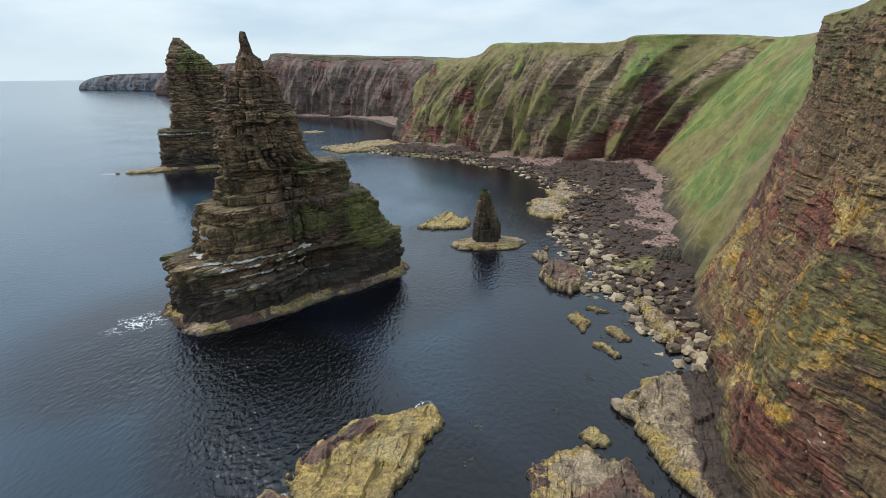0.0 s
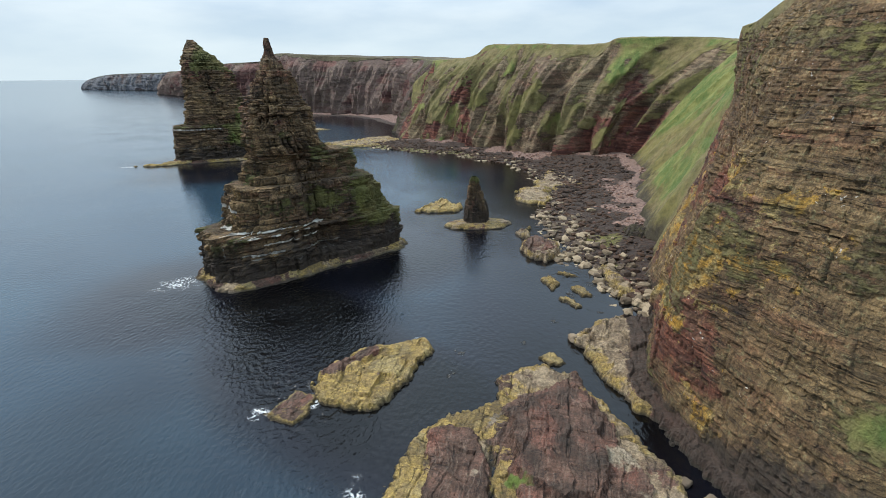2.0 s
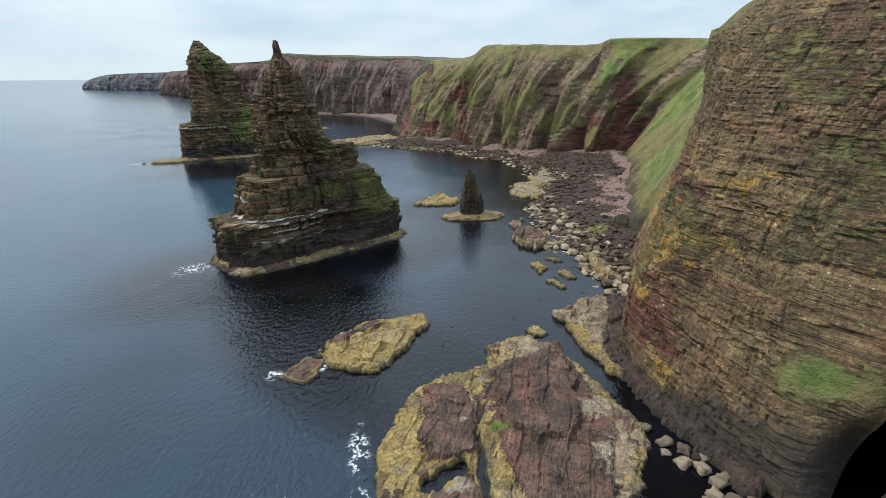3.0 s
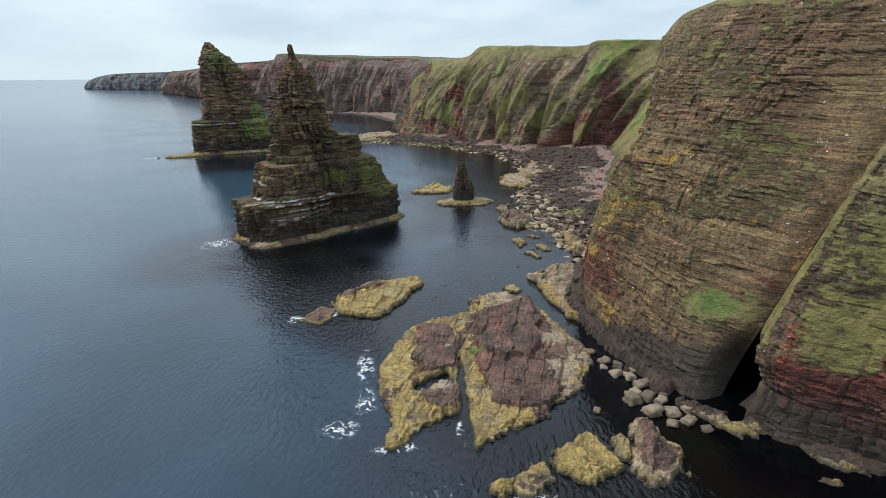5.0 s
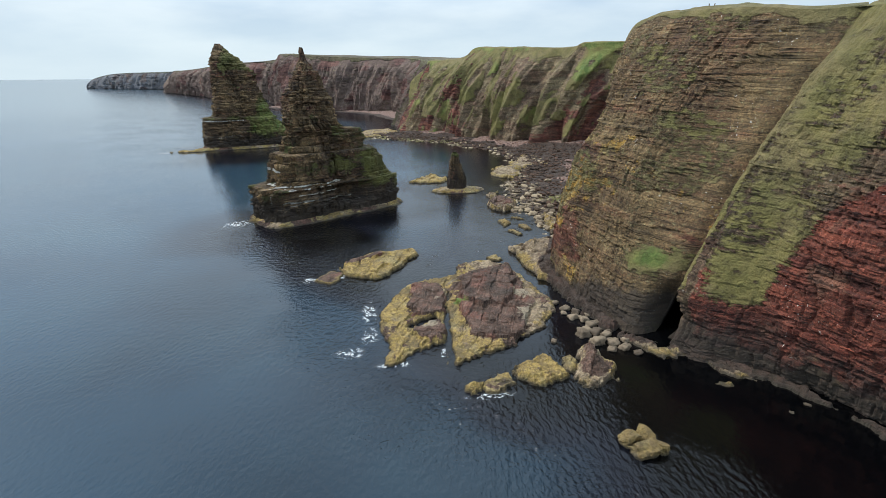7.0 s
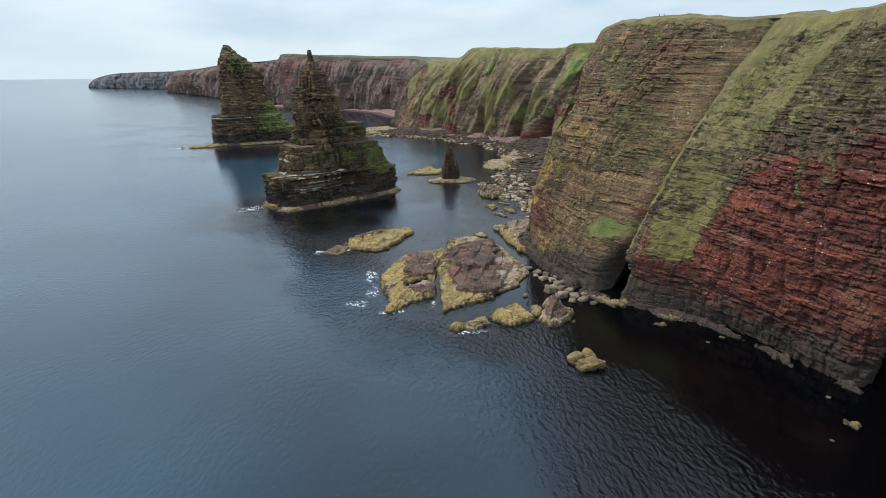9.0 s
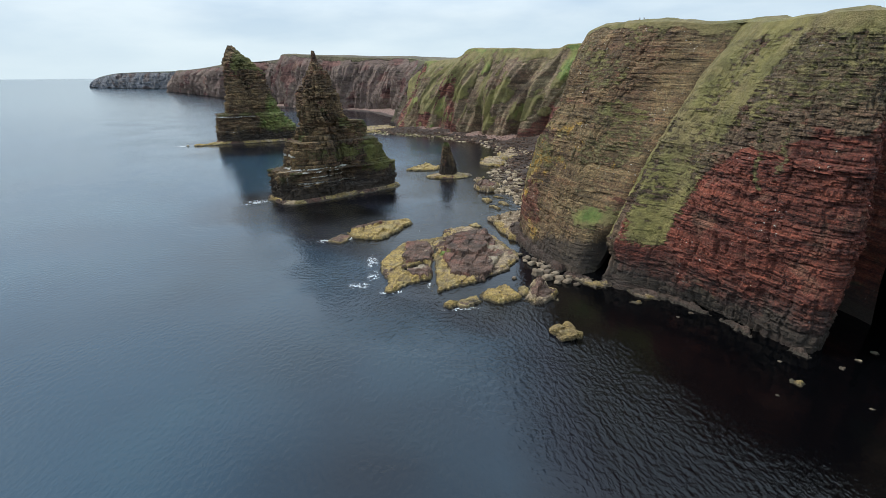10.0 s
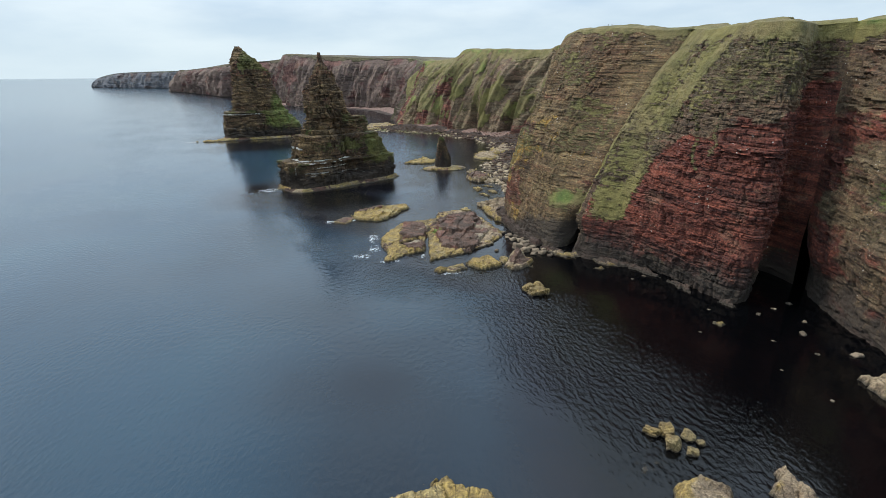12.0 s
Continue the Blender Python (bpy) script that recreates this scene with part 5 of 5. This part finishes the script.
SLAB_LEFT = [(-0.3, 30.5), (4.9, 31.6), (6.4, 25.9), (6.0, 20), (4.3, 18.3), (1.9, 17.3), (-0.7, 20.2), (0.2, 24), (-0.6, 28.2)]
SLAB_LOW = [(0.7, 12.4), (4.7, 15.4), (6.5, 13.1), (6.6, 10.6), (3.8, 8.9), (1.6, 10.3)]
SLAB_RIGHT = [(8.8, 35.1), (18.3, 41.2), (20.6, 36.2), (21.4, 28.8), (22.4, 21.5), (18.4, 12.4), (17.5, 10.2), (13.5, 9.3), (10.7, 11), (9, 17.2), (8.4, 23.7)]
RAISED = [(8.9, 32), (18, 39.3), (20.2, 33.1), (18.8, 24), (17.1, 20.6), (13.1, 20.1), (9.4, 23.1)]
POOL = [(-0.1, 13.6), (0.3, 15.5), (1.9, 16.7), (4.3, 18.1), (4.6, 16.2), (2.4, 14.7), (1.1, 13.2)]


def slab_masks(X, Y, d):
    """The upper slabs of the platform and the raised block on one of them."""
    wob = 0.9 * fbm(X / 2.2, Y / 2.2, 0, 4, 181) + 0.25 * fbm(X / 0.7, Y / 0.7, 0, 3, 182)
    left, low, right, block = (smooth(-0.15, 0.2, signed_distance(X, Y, q) + wob) for q in (SLAB_LEFT, SLAB_LOW, SLAB_RIGHT, RAISED))
    return np.maximum(left, low), right, block * right


def platform_relief(X, Y, d):
    left, right, block = slab_masks(X, Y, d)
    line = 6.5 + 0.25 * np.sin(Y / 4) + 0.3 * fbm(X / 2, Y / 2, 0, 3, 184)
    channel = np.exp(-(((X - line) / 0.5) ** 2)) * smooth(35, 31, Y)
    return 0.55 * left + 0.6 * right + 0.9 * block - (0.5 + 0.7 * smooth(22, 14, Y)) * channel


def pool_level(X, Y, H):
    """A shallow pool: the rock in it lies just below the tide."""
    k = smooth(-0.3, 0.25, signed_distance(X, Y, POOL) + 0.4 * fbm(X / 1.2, Y / 1.2, 0, 3, 183))
    return H * (1 - k) - 0.35 * k


def platform_tint(X, Y, d):
    left, right, block = slab_masks(X, Y, d)
    return 0.72 * left + 0.68 * right + 0.4 * block - 0.3 * spot(X, Y, 0 * X, 22, 18, 0, 4)


skerry([(-5.2, 16.3), (-5, 20.6), (-4, 25.9), (-1.6, 30.8), (2, 34.4), (5.6, 35.4), (8.4, 37.6), (8.9, 41.8), (13, 44.8), (16.3, 45.2), (17.8, 42.6), (20.4, 43.7), (21.6, 38.6), (23.6, 31), (26, 24), (26.1, 20.6), (24.3, 17.1),
        (21.8, 13.2), (17.8, 11.1), (17.2, 8.5), (12.2, 6.1), (8.4, 3.4), (6.8, 3.6), (6, 7.4), (6.6, 10.2), (3.3, 8), (0.1, 5.6), (-0.9, 3.4), (-2.8, 3.1), (-3.4, 4.8), (-2.3, 6.8), (-2.9, 9.4), (-4.3, 12.9)],
       0.75, "broad flat red-brown rock platform with yellow weed edges", 153, step=0.15, brown=0.0, extra=platform_relief, tint=platform_tint)
skerry([(8.2, -2.4), (9.6, -1.2), (11.2, -1.5), (11.0, -3.3), (9.4, -3.8), (8.4, -3.3)], 0.9, "small yellow weedy rock", 154, yellow=0.75, edge=0.35)
skerry([(11.0, -0.6), (13.0, 0.8), (15.2, 1.2), (15.8, -1.8), (14.6, -3.8), (12.4, -3.9), (10.8, -2.6)], 0.7, "broken brown and yellow weedy rock", 179, yellow=0.5, broken=0.5, brown=0.55, brown_in=0.6, edge=0.5)
skerry([(14.6, 0.9), (16.4, 3.2), (18.8, 3.8), (20.7, 6.1), (21.9, 3.7), (22.6, 0.1), (20.8, -1.9), (17.6, -2.2), (15.6, -1.6)], 1.15, "low yellow-green weedy rock ridge", 180, yellow=0.75, brown=0.05, broken=0.35, edge=0.5)
skerry([(22.6, 1.6), (23.4, 4.6), (24.8, 5.4), (25.2, 2.6), (24.2, 0.6)], 0.9, "pale weedy rock beside a dark block", 181, yellow=0.4, brown=0.2, edge=0.5)
skerry([(23.7, 0.9), (26, 6.3), (28, 8), (30.7, 2), (30.2, -1.2), (26.3, -2.7), (23.8, -1.5)], 2.4, "rounded dark rock block with pale weedy foot", 155, yellow=0.3, brown=0.9, brown_in=1.0, edge=1.3)
skerry([(42, -1.6), (43.5, -1.3), (45.1, -2.2), (43.5, -3.0)], 0.4, "small yellow weedy rock at the surface", 157, brown=0.0)
skerry([(33.5, -62), (36.8, -60.3), (38.5, -62.5), (38, -66), (33.6, -66)], 1.4, "pale olive rock rising from dark water", 159, yellow=0.3, brown=0.0)
skerry([(42.6, -62.4), (45.7, -60.2), (46.3, -63), (46, -66.5), (43, -66.5)], 1.6, "pale grey rock rising from dark water", 160, yellow=0.15, brown=0.3)
skerry([(2.6, -63.8), (6.5, -62), (11.1, -61.2), (15, -62.4), (16.5, -66), (12, -70), (4, -69.5)], 1.3, "rock with green and yellow weed", 161, yellow=0.7, brown=0.2)
skerry([(67.5, -43.5), (72.6, -42), (75, -45), (71, -51), (67, -50.5), (66, -47.5)], 1.4, "pale yellowish flat rock below the cliff", 162, yellow=0.2, brown=0.0)
skerry([(55, -27), (56.5, -26.5), (57.8, -27.6), (56.3, -28.6)], 0.5, "small brown rock awash", 163, brown=0.5)
skerry([(-7.7, 130), (-4.1, 139.7), (1, 147.5), (9, 141.2), (6.4, 131.4), (-0.7, 131.6)], 1.0, "low pale yellow rock near the pinnacle", 164, yellow=0.6, broken=0.5, brown=0.0)
skerry([(24, 148), (27, 160), (34, 165), (47, 197), (53, 203), (54, 184), (61, 179), (55, 166), (47, 164), (40, 152), (35, 136), (30, 141)], 1.1, "pale cream broken rock shelf beside the boulder beach", 165, yellow=0.4, step=0.3, broken=1.2, brown=0.0)
skerry([(35.2, 82.7), (34.3, 72.8), (34.2, 68.8), (34.7, 65.6), (37.1, 65.8), (40.4, 67.7), (40.3, 74.8), (39.2, 79.5), (37.6, 84.0)], 1.3, "pale lumpy rock bench along the water's edge", 178, yellow=0.35, step=0.22, broken=0.7, inner=[(41, 66), (41, 82), 2.4])
skerry([(21, 110.2), (25.8, 114.6), (27, 108.2), (21.9, 104.2)], 1.4, "pale lumpy rock beside the shore", 166, yellow=0.3, broken=0.5, brown=0.45, brown_in=1.0)
skerry([(19.7, 96.3), (24.4, 105), (29.5, 98), (30, 92), (24.7, 87.4), (20.4, 91.5)], 1.7, "pale lumpy rock beside the shore", 167, yellow=0.3, broken=0.6, brown=0.5, brown_in=1.0)
skerry([(21.8, 77.5), (24, 80.6), (25.2, 75), (23.2, 72.5)], 0.6, "small yellow rock in the shallows", 168)
skerry([(25.8, 81.6), (28, 81.4), (30, 79), (27.5, 79.2)], 0.5, "small yellow rock in the shallows", 169)
skerry([(27, 73.2), (29, 74), (30.2, 69.4), (28, 69)], 0.6, "small yellow rock in the shallows", 170)
skerry([(23.6, 68.6), (25, 69), (27, 64.6), (25.4, 63.6)], 0.7, "small yellow rock in the shallows", 171)
skerry([(16, 47.5), (18, 48.6), (19, 46.4), (17.2, 45.6)], 0.8, "small square yellow rock", 172)
skerry([(-146, 219.5), (-136, 224), (-131, 231), (-126, 226), (-130, 221.5), (-138, 219.5)], 1.2, "low dark rock spit under the stack", 173, step=0.6, brown=0.5)
skerry([(21.8, 52), (26, 56.5), (31, 59.5), (36, 60), (37, 52), (31, 38), (31.5, 26), (35, 14), (33.5, 12), (28.6, 24), (27.6, 33), (25, 37.6), (23.4, 42), (23, 48)], 1.6, "pale tilted rock shelf at the cliff foot", 174, yellow=0.3, dip=(0.10, 0.0), name="rock_ledge", inner=[(37, 60), (35.5, 52), (31, 38), (31.5, 26), (35, 14), 4.6])
skerry([(33, 14), (36, 11), (44, 9), (50, 3), (53.5, -3), (58, -12), (63, -19.5), (64.3, -22), (62.4, -22.6), (59, -17), (54, -7), (50, -1.6), (44, 1.2), (42.5, 5), (38.5, 4), (34.5, 9)], 1.1, "low broken rock ledge along the foot of the red cliff", 175, yellow=0.25, broken=0.5, edge=1.0, name="rock_ledge", inner=[(36, 14), (44, 10), (50, 4), (55, -3), (60, -12), (66, -20), 4.2])
skerry([(-58, 277), (-48, 280), (-35, 288), (-25, 300), (-29, 325), (-42, 330), (-54, 318), (-63, 304), (-75, 296)], 1.3, "low pale rocks across the mouth of the far bay", 176, step=0.7, brown=0.1, broken=1.0, name="rock_ledge")
skerry([(-112, 392), (-100, 396), (-88, 388), (-100, 380)], 0.7, "low pale rock in the far bay", 177, step=0.8, brown=0.1)


# ---------------------------------------------------------------- boulders
def boulder_mesh(seed, sub=2, material=None):
    bm = bmesh.new()
    bmesh.ops.create_icosphere(bm, subdivisions=sub, radius=1.0)
    rng = random.Random(seed)
    sx, sy, sz = rng.uniform(0.8, 1.25), rng.uniform(0.65, 1.0), rng.uniform(0.5, 0.75)
    for v in bm.verts:
        p = v.co.copy()
        m = max(abs(p.x), abs(p.y), abs(p.z))
        p = p.lerp(p / m * 0.85, 0.75)
        k = 1 + 0.36 * noise.noise(p * 1.1 + Vector((seed * 3.1, 0, 0))) + 0.2 * noise.noise(p * 2.6 + Vector((0, seed, 0))) + 0.07 * noise.noise(p * 6.0 + Vector((seed, 0, 0)))
        v.co = Vector((p.x * sx, p.y * sy, p.z * sz)) * k
    me = bpy.data.meshes.new("boulder")
    for f in bm.faces:
        f.smooth = material is wash_stone
    bm.to_mesh(me)
    bm.free()
    me.materials.append(material or wash_stone)
    if material is skerry_rock:
        me.attributes.new("yellow", "FLOAT", "POINT").data.foreach_set("value", [0.68] * len(me.vertices))
    return me


WEEDY = [boulder_mesh(k + 90, 3, skerry_rock) for k in range(4)]
PALE = [boulder_mesh(k + 40, 3, wash_stone) for k in range(6)]


def shore_height(X, Y):
    d = signed_distance(X, Y, SHORE) + 2.0 * fbm(X / 9, Y / 9, 0, 4, 111)
    return np.minimum(np.where(d > 0, 0.10 * d, 0.25 * d), 4.5 + 0.03 * d), d


def put_boulder(x, y, z, r, rng, label="rounded tan boulder on the shore", group="boulders on the shore", shapes=None):
    ob = new("boulder", rng.choice(shapes))
    ob.matrix_basis = pose(x, y, z, rng.uniform(-18, 18), rng.uniform(-18, 18), rng.uniform(0, 360)) @ Matrix.Diagonal((r, r, r, 1))
    tagged(ob, label, "boulder", group=group)


def build_boulders():
    rng = random.Random(7)
    rs = np.random.RandomState(8)
    # the channel behind the platform
    for x, y, r in ((27.6, 20.8, 0.9), (29.2, 19.6, 0.8), (28.2, 17.6, 1.0), (29.9, 16.8, 0.9), (30.6, 14.8, 1.0), (28.4, 11.6, 1.25), (30.6, 12.2, 1.1), (32.0, 11.4, 0.9), (30.0, 9.2, 1.2), (32.4, 9.0, 1.0), (33.6, 7.4, 0.9), (31.5, 7.0, 0.8), (27.0, 19.2, 0.6), (31.6, 15.6, 0.7), (29.4, 13.2, 0.8), (32.8, 12.6, 0.6), (34.4, 9.6, 0.7), (30.8, 18.4, 0.6), (35.2, 6.0, 0.7), (26.4, 23.4, 0.7), (22.4, 52.8, 1.1), (23.2, 9.6, 0.6)):
        put_boulder(x, y, 0.25 * r, r, rng, "pale rounded boulder in the channel", "boulders in the channel", PALE)
    # rounded weedy boulders lying together in deeper water
    for x, y, r in ((26.8, -12.9, 1.45), (28.9, -12.6, 1.4), (28.2, -14.8, 1.5), (30.0, -14.4, 1.2), (34.5, -53.6, 0.9), (36.3, -53.7, 1.3), (36.1, -55.8, 1.35), (38.4, -54.6, 0.95), (39.4, -55.5, 0.6), (37.7, -57.0, 0.8)):
        put_boulder(x, y, 0.3 * r, 0.9 * r, rng, "pale olive weed-covered boulder standing in dark water", "weedy boulders in the cove", WEEDY)
    # stones awash in the dark cove
    for x, y, r in ((52, -6.5, 0.5), (49, -8, 0.35), (57.5, -22, 0.4), (65, -24, 0.5), (68, -31, 0.7), (71, -27, 0.5), (62, -33, 0.35), (58, -41, 0.3), (66, -37, 0.4), (52, -30, 0.3), (71.5, -37.5, 0.9), (60, -48, 0.35), (69, -22, 0.5), (73, -20, 0.6)):
        put_boulder(x, y, -0.1, r, rng, "small stone just above the dark water", "stones in the cove", PALE)
    n = 42000
    X, Y = rs.uniform(-60, 92, n), rs.uniform(57, 300, n)
    H, d = shore_height(X, Y)
    back = segment_distance(X, Y, [(56, 108), (66, 145), (80, 182), (84, 215), (62, 230), (45, 238), (22, 273), (-10, 300)])
    keep = (d > -3.5) & (back > 1) & (rs.rand(n) < np.where(d < 14, 1.1, 0.8) * (0.25 + 1.2 * vnoise(X / 5, Y / 5, 0, 12)))
    X, Y, H, d, back = X[keep], Y[keep], H[keep], d[keep], back[keep]
    rad = 0.2 + 0.8 * rs.rand(len(X)) ** 3.5 + 0.9 * (rs.rand(len(X)) > 0.98)
    rad = rad * np.where(d > 10, 0.85, 1.1) * np.where(back < 12, 0.7, 1)
    # washed pale stones by the water, dark weedy ones higher up, pink ones at the foot of the slope
    sort = d + 5 * fbm(X / 7, Y / 7, 2, 3, 15) + 5 * rs.randn(len(X))
    zone = np.where(back + 3 * rs.randn(len(X)) + 8 * fbm(X / 12, Y / 12, 3, 3, 114) < 4.5, 2, np.where(sort < np.where(Y > 130, -1.5, 6.5), 0, 1))
    rad = rad * np.where(zone == 0, 1.3, 1.0)
    rad = np.minimum(rad, 1.25)
    order = np.argsort(Y - 45 * rad)
    near = set(order[:280].tolist())
    words = ("pale washed", "dark red-brown", "dull pink")
    for z, stone in enumerate((pale_stone, dark_stone, pink_stone)):
        shapes = [boulder_mesh(k + 60 + 10 * z, 2, stone) for k in range(5)]
        tris = []
        for me in (boulder_mesh(k + 20, 1) for k in range(6)):
            co = np.zeros(len(me.vertices) * 3)
            me.vertices.foreach_get("co", co)
            tris.append((co.reshape(-1, 3), np.array([p.vertices[:] for p in me.polygons])))
        verts, faces, base = [], [], 0
        for k in order[zone[order] == z].tolist():
            if k in near:
                put_boulder(X[k], Y[k], H[k] + 0.2 * rad[k], rad[k], rng, words[z] + " boulder on the rocky foreshore", "boulders on the shore", shapes)
                continue
            co, f = rng.choice(tris)
            m = np.array(pose(X[k], Y[k], H[k] + 0.2 * rad[k], rng.uniform(-18, 18), rng.uniform(-18, 18), rng.uniform(0, 360)) @ Matrix.Diagonal((rad[k],) * 3 + (1,)))
            verts.append(co @ m[:3, :3].T + m[:3, 3])
            faces.append(f + base)
            base += len(co)
        ob = new("boulders", raw_mesh("boulders", np.vstack(verts), np.vstack(faces), stone))
        tagged(ob, "field of " + words[z] + " boulders on the foreshore", "boulders", kind="stuff")


build_boulders()


# ---------------------------------------------------------------- foam
def foam(x, y, rx, ry, rot, label="thin white foam on the water"):
    n = 40
    u = np.linspace(-1, 1, n)
    U, W = np.meshgrid(u, u)
    c, s = math.cos(radians(rot)), math.sin(radians(rot))
    P = np.stack([U * rx * c - W * ry * s, U * rx * s + W * ry * c, 0 * U + 0.05], -1)
    f = 1.0 - np.hypot(U, W) * 1.25
    ob = new("foam", grid_mesh("foam", P, sea_foam, {"foam": f * 0.8}))
    ob.location = (x, y, 0)
    tagged(ob, label, "foam", group="foam on the sea", kind="stuff")


for x, y, rx, ry, rot in ((-53.0, 77.0, 7, 5.2, 40), (-148.5, 219, 8, 3.2, 10), (-7.4, 20, 1.8, 6.5, 8), (-6.2, 12, 2.0, 5.0, 0), (-8.6, 6.8, 3.6, 2.4, 20), (-1.5, 3.4, 4.0, 1.2, 5), (5.8, 6.5, 0.7, 2.6, 0), (-16, 38.5, 1.6, 3.4, 20), (-12.5, 47.8, 4.5, 0.9, 40),
                        (12, -4.2, 5, 0.9, 6), (-3.4, 53.4, 2.6, 0.9, 25), (-22, 35, 2.4, 2.0, 0), (37, 216, 9, 1.6, -50), (30.5, 152, 4, 1, 70)):
    foam(x, y, rx, ry, rot)


# ---------------------------------------------------------------- floating kelp
def kelp_material():
    m = Nodes("kelp_fronds", 0.5)
    p = m.pos()
    f = m.math("ADD", m.attr("foam"), m.math("MULTIPLY", m.math("SUBTRACT", m.noise(m.warp(p, 0.6, 1.2), 1.1, 6, 0.7), 0.5), 2.6))
    m.link(m.math("MULTIPLY", m.ramp(f, 0.5, 0.75), 0.85), m.bsdf.inputs["Alpha"])
    return m.color(m.mix(m.noise(p, 2.0), (0.012, 0.010, 0.006), (0.035, 0.026, 0.014)))


KELP = kelp_material()


def kelp_patch(x, y, rx, ry, rot):
    u = np.linspace(-1, 1, 30)
    U, W = np.meshgrid(u, u)
    c, s = math.cos(radians(rot)), math.sin(radians(rot))
    P = np.stack([U * rx * c - W * ry * s, U * rx * s + W * ry * c, 0 * U + 0.04], -1)
    ob = new("kelp", grid_mesh("kelp", P, KELP, {"foam": 0.75 - np.hypot(U, W)}))
    ob.location = (x, y, 0)
    tagged(ob, "dark brown kelp fronds at the water surface", "seaweed", group="kelp in the bay", kind="stuff")


for x, y, rx, ry, rot in ((4.2, 49.5, 2.2, 3.4, 10), (2.4, 43.5, 2.0, 3.2, -20), (29.5, 62.5, 2.2, 1.4, 20), (20.5, 59.5, 1.8, 3.0, 0), (14, 52, 1.6, 2.4, 0), (26, 70, 2.4, 3.2, 10), (31, 75, 2.2, 3.0, 0), (23.5, 9.5, 1.6, 2.6, 30), (32, -59, 4, 2.4, 20)):
    kelp_patch(x, y, rx, ry, rot)


# ---------------------------------------------------------------- grassy hummock at the back of the beach
def hummock(x, y, rx, ry, h):
    u = np.linspace(-1, 1, 60)
    U, W = np.meshgrid(u, u)
    r = np.hypot(U, W) + 0.18 * fbm(U * 2.2, W * 2.2, x, 4, 191)
    H = h * np.sqrt(np.clip(1 - r**2, 0, 1)) + 0.35 * fbm(U * 9, W * 9, y, 3, 192) * (r < 1) - 0.5
    P = np.stack([U * rx, W * ry, H], -1)
    keep = (r < 1.08)[:-1, :-1]
    m = {"grass": 0.5 + 0.4 * fbm(U * 4, W * 4, 0, 3, 193), "red": 0.2 + 0 * U, "lichen": 0 * U, "tone": 0.5 + 0 * U}
    ob = new("hummock", grid_mesh("hummock", P, near_rock, m, keep=keep))
    ob.location = (x, y, float(shore_height(np.array([x]), np.array([y]))[0][0]))
    tagged(ob, "low rough hummock of brown and green grass above the boulders", "hummock")


hummock(51, 103.5, 3.2, 4.0, 2.2)


# ---------------------------------------------------------------- fence posts on the cliff top
def post_mesh():
    bm = bmesh.new()
    bmesh.ops.create_cone(bm, cap_ends=True, segments=8, radius1=0.11, radius2=0.09, depth=1.0)
    bmesh.ops.translate(bm, verts=bm.verts, vec=(0, 0, 0.45))
    me = bpy.data.meshes.new("fence_post")
    bm.to_mesh(me)
    bm.free()
    m = Nodes("weathered_wood", 0.85)
    me.materials.append(m.color(m.mix(m.noise(m.pos(8, 8, 1), 2.0), (0.08, 0.06, 0.045), (0.16, 0.13, 0.10))))
    return me


POST = post_mesh()
for x, y in ((53.6, 38.2), (54.5, 38.0)):
    tagged(new("fence_post", POST), "weathered wooden fence post on the cliff-top grass", "fence post", group="fence posts").location = (x, y, 50.6)
